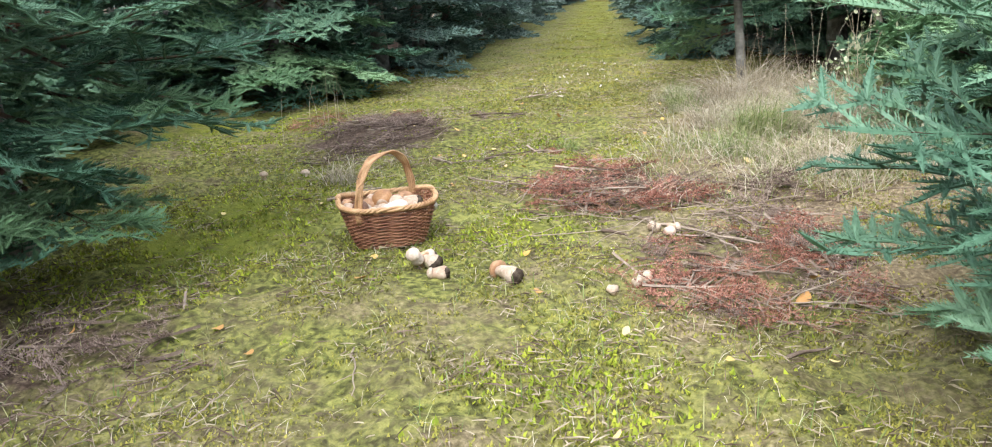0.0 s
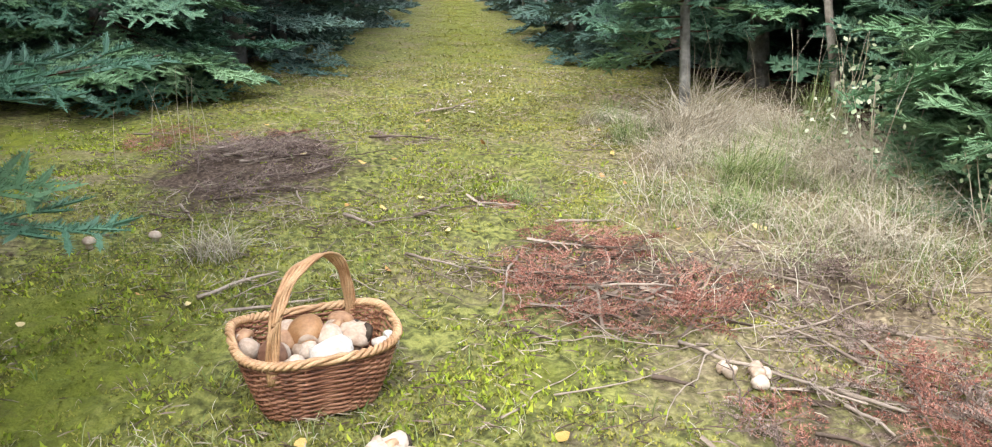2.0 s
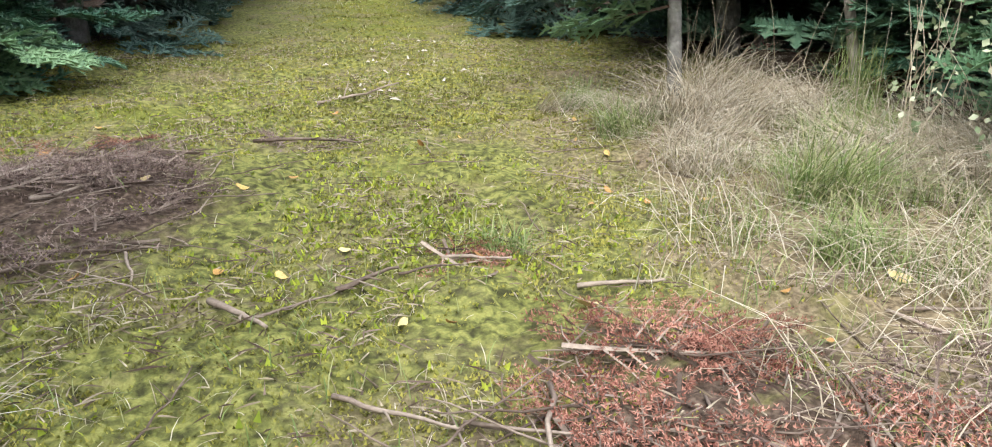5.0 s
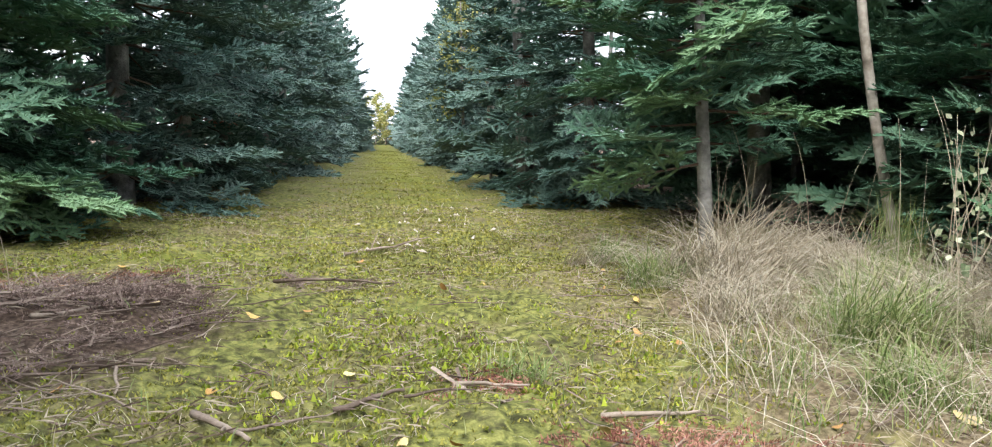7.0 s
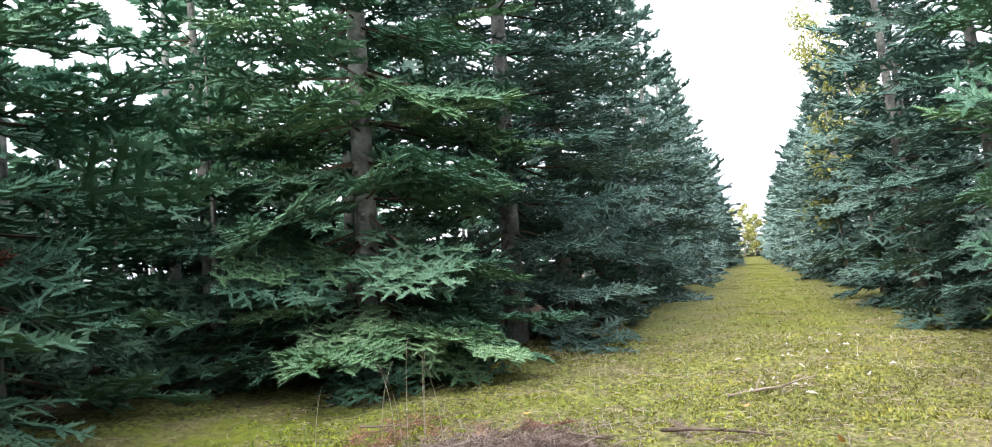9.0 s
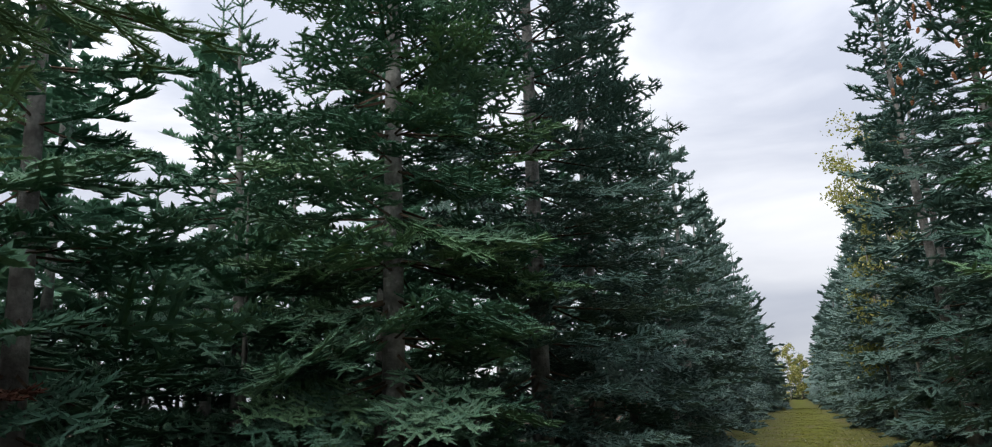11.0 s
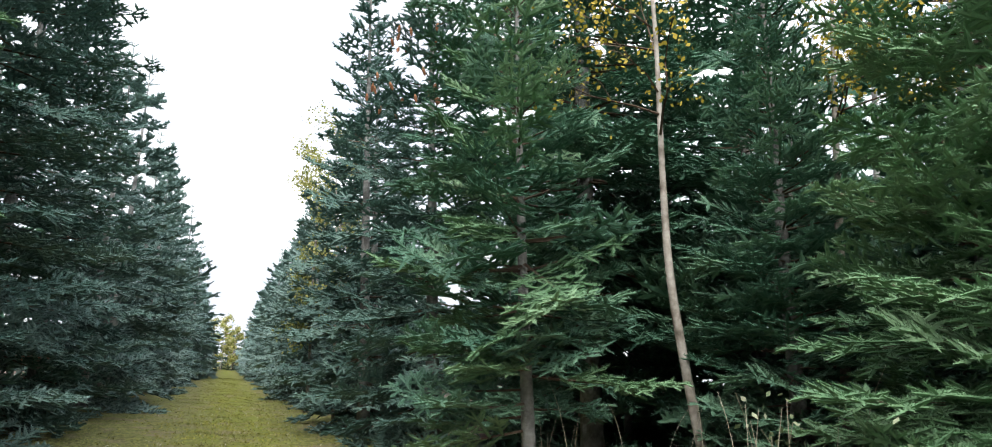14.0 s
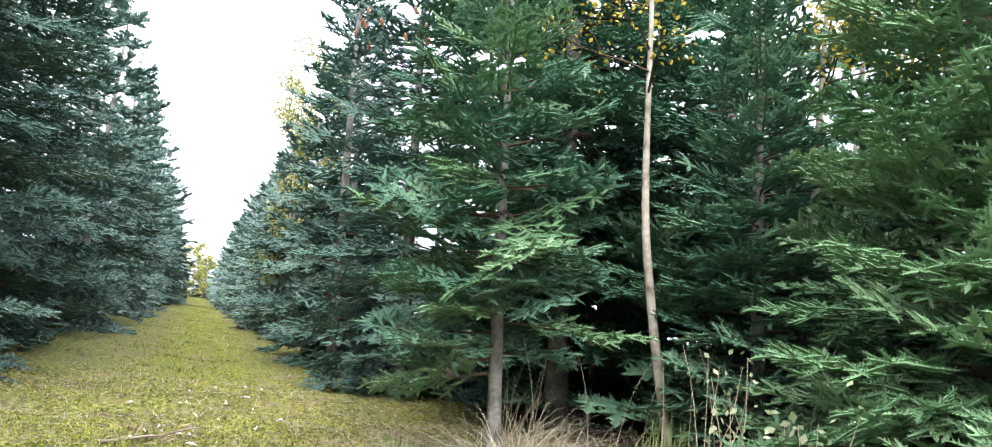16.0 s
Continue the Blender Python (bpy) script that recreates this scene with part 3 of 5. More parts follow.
# left row
EDGE_LEFT = ((1.2, -6, -3, 1.95), (1.1, -14, -4, 1.9), (1.3, -30, 0, 1.9), (1.45, -48, 0, 1.8), (1.7, -8, 6, 1.8), (0.55, -36, -4, 1.8), (0.42, -46, -4, 1.7), (0.75, -40, -3, 1.85), (0.9, -27, -3, 1.7), (0.6, -58, -4, 1.75), (0.8, -68, -3, 1.7))
fir(-3.55, 4.45, 9.8, 2.3, 1.4, "mid", 11, M_NEEDLE, 0.13, close="close", skirt=((0.45, 1.6), (0.8, 1.7), (1.1, 1.5)), skip=lambda h, az: (h < 1.3 and -60 < az < 130) or (h < 2.6 and 10 < az < 110), fresh=0.35, extra=EDGE_LEFT, label="broad green fir with flat boughs spread over the moss")
fir(-4.2, 1.4, 9.2, 1.9, 0.3, "middle", 12, M_NEEDLE, 0.12)
fir(-4.57, 11.4, 12.4, 2.25, 0.45, "mid", 13, M_NEEDLE, 0.13, per=9, gap=0.46, fresh=0.3, shape=0.75, skirt=((0.3, 1.9), (0.7, 2.1)), label="tall green fir with a bare grey trunk showing between boughs")
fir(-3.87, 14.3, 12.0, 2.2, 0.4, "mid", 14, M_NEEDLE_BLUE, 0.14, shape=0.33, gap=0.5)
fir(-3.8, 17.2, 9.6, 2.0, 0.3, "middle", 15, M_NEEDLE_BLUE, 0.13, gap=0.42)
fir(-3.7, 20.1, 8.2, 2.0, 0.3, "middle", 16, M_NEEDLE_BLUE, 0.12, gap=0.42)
# right row
YOUNG_LOW = ((0.75, 185, 2, 1.0), (0.95, 205, 4, 1.05), (1.05, 165, 6, 1.0), (1.2, 225, 8, 0.95), (1.15, -25, 0, 1.15), (0.85, 150, 0, 0.9), (1.3, 190, 10, 1.05), (0.9, 20, 0, 0.8))
fir(1.72, 9.85, 4.5, 1.15, 1.4, "near", 21, M_NEEDLE, 0.056, gap=0.25, per=9, extra=YOUNG_LOW, fresh=0.45, rise=14, lean=-5, label="young bright green fir with a thin bare stem", shape=0.6)
fir(3.95, 7.3, 5.6, 1.9, 0.35, "near", 22, M_NEEDLE_FRESH, 0.08, gap=0.33, per=10, rise=4, lean=-3, skirt=((0.5, 1.6), (0.95, 1.9)), label="bright green fir overhanging the dry grass")
fir(3.1, 6.75, 2.5, 1.15, 0.25, "near", 29, M_NEEDLE_FRESH, 0.04, gap=0.26, per=8, rise=8, label="small bright green fir among dry grass")
fir(4.05, 9.65, 5.3, 1.1, 0.55, "near", 23, M_NEEDLE, 0.08, gap=0.25, per=10, rise=14, lean=-5, label="dark dense fir beside a birch", shape=0.6)
EDGE_RIGHT = ((1.05, 203, -4, 1.85), (0.85, 196, -8, 1.75), (0.7, 209, -9, 1.6), (1.3, 199, -2, 1.75), (1.45, 206, 0, 1.6), (1.75, 194, 0, 1.7), (1.7, 209, 3, 1.45), (1.2, 214, -4, 1.6), (0.95, 186, -6, 1.6))
fir(2.35, 2.85, 4.6, 1.75, 0.35, "mid", 24, M_NEEDLE, 0.08, fresh=0.3, gap=0.42, close="close", skip=lambda h, az: h < 1.9 and (az > 165 or az < -120), extra=EDGE_RIGHT, label="bright green fir at the edge of the ride")
fir(3.5, 12.5, 12.0, 2.35, 1.3, "mid", 25, M_NEEDLE, 0.13, lean=-4, per=10, gap=0.42, shape=0.4, label="tall fir with a bare grey lower trunk")
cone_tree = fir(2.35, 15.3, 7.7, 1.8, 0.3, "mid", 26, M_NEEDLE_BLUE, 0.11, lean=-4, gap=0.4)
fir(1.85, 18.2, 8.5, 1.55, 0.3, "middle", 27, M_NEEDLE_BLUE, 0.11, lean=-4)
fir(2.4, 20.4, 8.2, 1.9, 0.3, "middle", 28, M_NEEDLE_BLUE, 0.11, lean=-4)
# second rows close by
fir(-6.4, 8.6, 7.6, 1.9, 0.5, "middle", 31, M_NEEDLE, 0.12, gap=0.5, group="firs behind the first row", lean=-2)
fir(-7.4, 12.6, 6.6, 1.9, 0.5, "middle", 32, M_NEEDLE, 0.12, gap=0.5, group="firs behind the first row", lean=-2)
fir(6.2, 9.6, 6.3, 1.9, 0.6, "middle", 33, M_NEEDLE, 0.1, gap=0.5, group="firs behind the first row", lean=-4)
fir(5.6, 12.2, 7.4, 1.9, 1.2, "middle", 34, M_NEEDLE, 0.11, gap=0.5, group="firs behind the first row", lean=-4)

rng_f = np.random.default_rng(77)
# the rows from 23 m on wear the needles with haze in their colour
BLUE = "blue-green fir in the long row beside the ride, haze painted in"
far_models = [far_fir(7.2 + 0.5 * i, 2.1, 0.25, "far", 40 + i, M_NEEDLE_HAZE, 0.11, BLUE, gap=0.48) for i in range(3)]
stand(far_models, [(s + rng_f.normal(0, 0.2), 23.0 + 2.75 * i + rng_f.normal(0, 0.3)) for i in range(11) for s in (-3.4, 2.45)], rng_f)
distant_models = [far_fir(6.8 + 0.6 * i, 2.1, 0.25, "distant", 50 + i, M_NEEDLE_HAZE, 0.11, BLUE, gap=0.55) for i in range(2)]
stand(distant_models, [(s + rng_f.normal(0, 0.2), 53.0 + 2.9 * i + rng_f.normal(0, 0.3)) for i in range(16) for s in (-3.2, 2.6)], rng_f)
DARK = "dark green fir standing in the plantation behind"
back_models = [far_fir(7.4 + 0.6 * i, 1.9, 0.5, "back", 60 + i, M_NEEDLE, 0.11, DARK, gap=0.62, per=5, group="firs behind the first row") for i in range(2)]
spots = [(-7.0 + rng_f.normal(0, 0.3), y + rng_f.normal(0, 0.3)) for y in (3.2, 6.2, 15.6, 18.5, 21.4, 24.3, 27.2)]
spots += [(-10.0 + rng_f.normal(0, 0.3), y) for y in (3, 6, 9, 12, 15, 18, 21)]
spots += [(6.0 + rng_f.normal(0, 0.3), y + rng_f.normal(0, 0.3)) for y in (1.0, 3.8, 6.6, 15.0, 17.8, 20.6, 23.4)]
spots += [(8.8 + rng_f.normal(0, 0.3), y) for y in (2, 5, 8, 11, 14, 17, 20)]
spots += [(-4.0, 0.2), (-4.0, -2.8), (3.4, -0.8), (3.4, -3.6), (-3.8, -5.8), (3.4, -6.6), (-3.8, -9.0), (3.4, -9.6), (-1.2, -26.0), (1.4, -27.0), (-3.4, -25.0), (3.8, -26.0)]
stand(back_models, spots, rng_f)
wall_models = [far_fir(5.6 + i, 2.2, 0.3, "distant", 70 + i, M_NEEDLE, 0.11, DARK, gap=0.85, per=5, group="firs deep in the plantation") for i in range(2)]
spots = [(s * (12.5 + 3 * k) + rng_f.normal(0, 0.4), y + rng_f.normal(0, 0.4)) for s in (-1, 1) for k in range(3) for y in range(-6, 42, 3)]
spots += [(-6.5, y) for y in range(31, 60, 4)] + [(6.0, y) for y in range(27, 60, 4)] + [(5.9, 8.0), (7.3, 9.3), (7.5, 11.6), (6.9, 13.6), (5.2, 15.4)]
stand(wall_models, spots, rng_f)
LOW = "low dark green fir filling the understorey"
low_models = [far_fir(3.2 + 0.5 * i, 1.9, 0.1, "far", 85 + i, M_NEEDLE, 0.05, LOW, gap=0.45, group="low firs behind the first row") for i in range(2)]
stand(low_models, [(s * d + rng_f.normal(0, 0.3), y + rng_f.normal(0, 0.4)) for s, d, y0, y1 in ((1, 7.4, 1, 17), (1, 10.4, 2, 18), (-1, 8.4, 3, 18), (-1, 11.2, 2, 17)) for y in np.arange(y0, y1, 2.3)] + [(5.4, 5.4), (5.8, 7.9), (5.0, 11.0), (6.9, 10.2), (4.4, 13.4), (4.7, 15.6), (4.3, 17.8), (5.2, 14.4), (-5.9, 6.6), (-6.3, 11.2)], rng_f)
# the closing firs have the same haze coloured into their needles
END = "small blue-green fir closing the far end of the ride, haze painted in"
end_models = [far_fir(4.2 + i, 1.9, 0.1, "distant", 80 + i, M_NEEDLE_HAZE, 0.08, END, gap=0.5, group="firs at the far end") for i in range(2)]
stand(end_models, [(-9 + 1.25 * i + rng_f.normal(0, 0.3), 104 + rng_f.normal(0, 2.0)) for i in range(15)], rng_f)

# ---- cones at the top of one fir ----
def cone_mesh():
    v, f = [], []
    n, rings = 10, 9
    for j in range(rings):
        t = j / (rings - 1)
        rr = 0.026 * math.sin(math.pi * min(0.97, 0.08 + 0.9 * t)) ** 0.6 * (1.0 if j % 2 else 0.84)
        for i in range(n):
            a = 2 * math.pi * (i + 0.5 * (j % 2)) / n
            v.append((rr * math.cos(a), rr * math.sin(a), 0.13 * t))
    for j in range(rings - 1):
        for i in range(n):
            f.append((j * n + i, j * n + (i + 1) % n, (j + 1) * n + (i + 1) % n, (j + 1) * n + i))
    f.append(tuple(reversed(range(n))))
    f.append(tuple((rings - 1) * n + i for i in range(n)))
    return mesh_of("cone", np.array(v), f, [M_CONE])


cone_me = cone_mesh()
rng_c = np.random.default_rng(44)
for i in range(26):
    h = rng_c.uniform(4.6, 6.1)
    a, rr = rng_c.uniform(2.4, 5.0), rng_c.uniform(0.35, 1.0) * (7.2 - h) * 0.55
    child("cone", cone_me, cone_tree, pose(rr * math.cos(a), rr * math.sin(a), h + 0.2 * rr, rng_c.normal(0, 12), rng_c.normal(0, 12), 0))

# ---- birches ----
def leaf_cloud(centres, n, spread, size, rng, mat, name="leaves"):
    """Many small pointed leaves about the given twigs."""
    c = np.asarray(centres)[rng.integers(len(centres), size=n)] + rng.normal(0, spread, (n, 3))
    u = rng.normal(0, 1, (n, 3))
    u[:, 2] -= 0.5
    u /= np.linalg.norm(u, axis=1)[:, None]
    w = np.cross(u, rng.normal(0, 1, (n, 3)))
    w /= np.linalg.norm(w, axis=1)[:, None]
    s = (size * rng.uniform(0.6, 1.25, n))[:, None]
    v = np.stack([c, c + u * s * 0.5 + w * s * 0.36, c + u * s * 1.05, c + u * s * 0.5 - w * s * 0.36], 1).reshape(-1, 3)
    return mesh_of(name, v, np.arange(4 * n).reshape(-1, 4), [mat])


def birch(points, r0, n_leaf, mat, seed, label, leaf_low=0.5, spread=1.2, size=0.05, lean=(0, 0)):
    rng = np.random.default_rng(seed)
    pts = np.array(points, float)
    base = pts[0].copy()
    root = tagged(new("birch_tree"), label, "tree", "birches among the firs")
    root.matrix_basis = pose(*base)
    p = pts - base
    k = np.linspace(0, 1, 24)
    t = np.linspace(0, 1, len(p))
    fine = np.stack([np.interp(k, t, p[:, i]) for i in range(3)], -1)
    fine[1:-1] = (fine[:-2] + fine[1:-1] + fine[2:]) / 3
    v, f = tube(fine, r0 * (1 - 0.9 * k) + 0.004, 9)
    child("trunk", mesh_of("trunk", v, f, [M_BIRCH], smooth=True), root, None, "pale peeling birch trunk")
    twigs, centres = [], []
    height = p[-1, 2]
    for i in range(16):
        s = leaf_low + (1 - leaf_low) * i / 16
        o = np.array([np.interp(s, t, p[:, j]) for j in range(3)])
        a = rng.uniform(0, 6.28)
        ln = spread * (1.15 - s) * rng.uniform(0.6, 1.1) + 0.25
        d = np.array([math.cos(a) + lean[0], math.sin(a) + lean[1], rng.uniform(0.4, 0.9)])
        d /= np.linalg.norm(d)
        q = [o + d * ln * j / 5 + np.array([0, 0, -0.12 * ln * (j / 5) ** 2]) + rng.normal(0, 0.015, 3) for j in range(6)]
        child("limb", mesh_of("limb", *tube(q, np.linspace(0.012, 0.003, 6), 4), [M_TWIG]), root)
        for j in range(2, 6):
            e = d + rng.normal(0, 0.6, 3)
            e /= np.linalg.norm(e)
            b = [q[j], q[j] + e * 0.18, q[j] + e * 0.34 + np.array([0, 0, -0.05])]
            twigs.append(tube(b, [0.004, 0.003, 0.0015], 3, cap=False))
            centres += [b[1], b[2], q[j]]
    v, f = joined(twigs)
    tagged(child("twig_spray", mesh_of("twig_spray", v, f, [M_TWIG]), root), kind="stuff")
    tagged(child("leaves", leaf_cloud(centres, n_leaf, 0.11, size, rng, mat), root, None, "sparse yellowing leaves"), kind="stuff")
    return root


birch([(3.42, 9.95, -0.05), (3.16, 10, 1.03), (2.93, 10, 2.06), (2.87, 10, 2.7), (2.83, 10, 3.23), (2.76, 10, 4.33), (2.6, 10.1, 6.0), (2.4, 10.2, 7.4)], 0.044, 1700, M_YELLOW, 5,
      "leaning birch with sparse yellow leaves among dark firs", 0.58, 2.1, 0.045, lean=(-0.8, 0))
birch([(4.33, 9.5, -0.05), (4.28, 9.5, 2.85), (4.27, 9.5, 3.95), (4.2, 9.4, 6.4)], 0.045, 2600, M_YELLOW, 6, "slender birch with yellow leaves behind a fir", 0.5, 1.5, lean=(0.5, -0.6))
birch([(1.75, 27, -0.05), (1.6, 27, 3), (1.4, 27, 7.6)], 0.05, 4200, M_OLIVE, 7, "small birch with fading olive-yellow leaves in the fir row", 0.25, 1.0, 0.09)
birch([(1.9, 22.6, -0.05), (1.7, 22.6, 3), (1.3, 22.6, 7.2)], 0.04, 2200, M_OLIVE, 8, "thin birch with fading leaves in the fir row", 0.4, 0.7, 0.07)
for i, (x, y, h) in enumerate([(-2.5, 97, 5.5), (0.3, 99, 4.8), (2.6, 98, 6.0), (-0.9, 101, 6.2)]):
    birch([(x, y, -0.05), (x, y, h / 2), (x + 0.1, y, h)], 0.05, 1500, M_OLIVE, 90 + i, "far yellow-green tree closing the end of the ride", 0.1, 1.6, 0.22)


# ---- grasses and moss ----
def blades(name, roots, heights, width, lean, rng, mat, curl=0.6, label="", thing=True):
    """Bent tapering blades of four joints."""
    n = len(roots)
    a = rng.uniform(0, 2 * math.pi, n)
    side = np.stack([np.cos(a), np.sin(a), np.zeros(n)], -1)
    direction = np.stack([-np.sin(a), np.cos(a), np.zeros(n)], -1) + np.asarray(lean)
    direction /= np.linalg.norm(direction, axis=1)[:, None] + 1e-9
    bend = np.abs(rng.normal(curl, 0.25, n))[:, None]
    rows = []
    for s, w in ((0.0, 1.0), (0.4, 0.85), (0.75, 0.55)):
        c = roots + np.array([0, 0, 1.0]) * heights[:, None] * (s - 0.55 * np.minimum(bend, 1.2) * s * s) + direction * heights[:, None] * bend * s ** 1.6
        rows += [c - side * width * w / 2, c + side * width * w / 2]
    s = 1.0
    tipv = roots + np.array([0, 0, 1.0]) * heights[:, None] * (s - 0.62 * np.minimum(bend, 1.25)) + direction * heights[:, None] * bend * 1.0
    v = np.stack(rows + [tipv], 1).reshape(-1, 3)
    base = np.arange(n)[:, None] * 7
    tri = np.array([[0, 1, 3], [0, 3, 2], [2, 3, 5], [2, 5, 4], [4, 5, 6]])
    f = (base[:, None, :] + tri[None]).reshape(-1, 3)
    me = mesh_of(name, v, f, [mat])
    return me


rng_g = np.random.default_rng(8)


def on_ground(x, y, dz=-0.005):
    return np.stack([x, y, ground_z(x, y) + dz], -1)


def scatter(n, keep):
    """n points on the near ground, thinned by the weight keep(x, y)."""
    x = rng_g.uniform(-4.6, 4.2, n * 6)
    y = 0.9 + 13.5 * rng_g.random(n * 6) ** 1.25
    patch = 0.6 * value_noise(x, y, 0.42) + 0.4 * value_noise(y + 7, x, 0.16)
    w = keep(x, y) * np.clip((patch - 0.3) * 3.2, 0.05, 1.3)
    k = np.nonzero(rng_g.random(n * 6) < w)[0][:n]
    return x[k], y[k]


def bump2(x, y, cx, cy, rx, ry):
    return np.exp(-((x - cx) / rx) ** 2 - ((y - cy) / ry) ** 2)


def heaps(x, y):
    return np.clip(1 - bump2(x, y, -2.1, 7.9, 0.8, 1.2) - bump2(x, y, 0.15, 5.7, 0.6, 0.7) - bump2(x, y, 0.75, 4.1, 0.6, 0.6) - 0.85 * bump2(x, y, -2.3, 3.1, 0.9, 0.7) - 0.6 * bump2(x, y, -1.7, 1.9, 0.6, 0.4), 0, 1)


straw_zone = lambda x, y: np.clip((x - 0.35 + 0.3 * np.sin(y * 1.3)) / 0.9, 0, 1) * np.clip((y - 5.2) / 1.5, 0, 1) * np.clip((9.8 - y) / 2.6, 0, 1) * np.clip((3.9 - x) / 0.8, 0, 1)
x, y = scatter(21000, straw_zone)
tagged(new("dry_grass", blades("dry_grass", on_ground(x, y), 0.14 + 0.5 * rng_g.random(len(x)) ** 1.6, 0.0046, (-0.3, -0.4, 0), rng_g, M_STRAW, 1.1)), "straw-coloured dry bent grass", "grass", kind="stuff")
x, y = scatter(30000, lambda x, y: straw_zone(x, y) * 0.9 + 0.1 * heaps(x, y))
tagged(new("green_grass", blades("green_grass", on_ground(x, y), (0.05 + 0.1 * rng_g.random(len(x))) * (1 + 1.2 * straw_zone(x, y)), 0.004, (0, 0, 0), rng_g, M_GRASS, 0.6)), "short green grass among moss", "grass", kind="stuff")
x, y = scatter(13000, lambda x, y: 0.4 * heaps(x, y) * np.clip((3.4 - np.abs(x)) / 1, 0, 1))
tagged(new("thin_grass", blades("thin_grass", on_ground(x, y), rng_g.uniform(0.02, 0.10, len(x)), 0.003, (0, 0, 0), rng_g, M_STRAW, 1.0)), "thin fallen straw lying in the moss", "grass", kind="stuff")


def moss_mesh(name, x, y, size, mat, lift=0.0):
    """Little upright and splayed tips, three to a tuft."""
    n = len(x)
    p = on_ground(x, y, lift)
    tris = []
    for k in range(3):
        a = rng_g.uniform(0, 6.28, n)
        u = np.stack([np.cos(a), np.sin(a), np.zeros(n)], -1)
        w = np.stack([-np.sin(a), np.cos(a), np.zeros(n)], -1)
        s = (size * rng_g.uniform(0.5, 1.3, n))[:, None]
        q = p + rng_g.normal(0, size * 0.6, (n, 3)) * np.array([1, 1, 0])
        tris.append(np.stack([q - w * s * 0.35, q + w * s * 0.35, q + u * s * 0.6 + np.array([0, 0, 1.0]) * s * rng_g.uniform(0.4, 1.0, n)[:, None]], 1))
    v = np.concatenate(tris).reshape(-1, 3)
    return mesh_of(name, v, np.arange(len(v)).reshape(-1, 3), [mat])


moss_zone = lambda x, y: (0.55 * (1 - 0.75 * straw_zone(x, y)) * heaps(x, y) + 0.35 * bump2(x, y, -2.4, 4.9, 0.9, 1.2)) * np.clip((3.6 - np.abs(x + 0.5)) / 0.8, 0, 1)
x, y = scatter(130000, moss_zone)
tagged(new("moss", moss_mesh("moss", x, y, 0.0145, M_MOSS)), "yellow-green moss cushions", "moss", kind="stuff")
x, y = scatter(24000, lambda x, y: bump2(x, y, -2.5, 4.9, 0.8, 1.2) + bump2(x, y, -0.5, 4.75, 0.45, 0.35) + 0.6 * bump2(x, y, 0.1, 2.8, 0.5, 0.4) + 0.5 * bump2(x, y, -0.7, 7.6, 0.8, 1.0) + 0.8 * bump2(x, y, -3.6, 8.3, 0.7, 1.0) + 0.4 * bump2(x, y, -1.8, 10.0, 0.6, 0.8))
tagged(new("feather_moss", moss_mesh("feather_moss", x, y, 0.026, M_FEATHER)), "deep green feathery moss", "moss", kind="stuff")

x, y = np.clip(rng_g.normal(-0.3, 0.75, 14000), -2.2, 1.8), 9.5 + 50 * rng_g.random(14000) ** 1.7
tagged(new("ride_moss", moss_mesh("ride_moss", x, y, 0.026, M_MOSS)), "yellow-green moss along the far ride", "moss", kind="stuff")
x, y = rng_g.normal(-0.2, 0.9, 600), rng_g.uniform(11, 26, 600)
tagged(new("ride_straw", blades("ride_straw", on_ground(x, y), rng_g.uniform(0.05, 0.15, 600), 0.006, (0, -0.3, 0), rng_g, M_STRAW, 1.0)), "dry straw along the far ride", "grass", kind="stuff")

# bits of litter
def bits(name, x, y, ln, w, mat, lift=0.012):
    n = len(x)
    p = on_ground(x, y, lift) + np.stack([np.zeros(n), np.zeros(n), rng_g.uniform(0, 0.012, n)], -1)
    a = rng_g.uniform(0, 6.28, n)
    d = np.stack([np.cos(a), np.sin(a), rng_g.normal(0, 0.15, n)], -1) * (ln * rng_g.uniform(0.3, 1.2, n))[:, None]
    s = np.stack([-np.sin(a), np.cos(a), np.zeros(n)], -1) * (w * rng_g.uniform(0.6, 1.4, n))[:, None]
    up = np.array([0, 0, w])
    v = np.stack([p - d - s, p - d + s, p + d + up, p + up * 2.5], 1).reshape(-1, 3)
    i = np.arange(n)[:, None] * 4
    f = (i[:, None, :] + np.array([[0, 2, 3], [3, 2, 1], [0, 3, 1]])[None]).reshape(-1, 3)
    return mesh_of(name, v, f, [mat])


x, y = scatter(22000, lambda x, y: 0.5 + 0 * x)
tagged(new("litter", bits("litter", x, y, 0.035, 0.0028, M_LITTER)), "scattered needles and bark litter", "litter", kind="stuff")
x, y = np.append(rng_g.normal(-0.3, 0.35, 18), rng_g.normal(-0.7, 0.15, 8)), np.append(rng_g.normal(12.6, 0.9, 18), rng_g.normal(10.5, 0.2, 8))
tagged(new("wood_chips", bits("wood_chips", x, y, 0.04, 0.010, M_WHITE, 0.02)), "pale wood chips strewn on the moss", "litter", kind="stuff")
x, y = scatter(5000, lambda x, y: np.clip(1.05 - heaps(x, y), 0, 1))
tagged(new("needle_litter", bits("needle_litter", x, y, 0.06, 0.003, M_NEEDLE_BROWN, 0.02)), "brown needles and fine twigs on bare soil", "litter", kind="stuff")


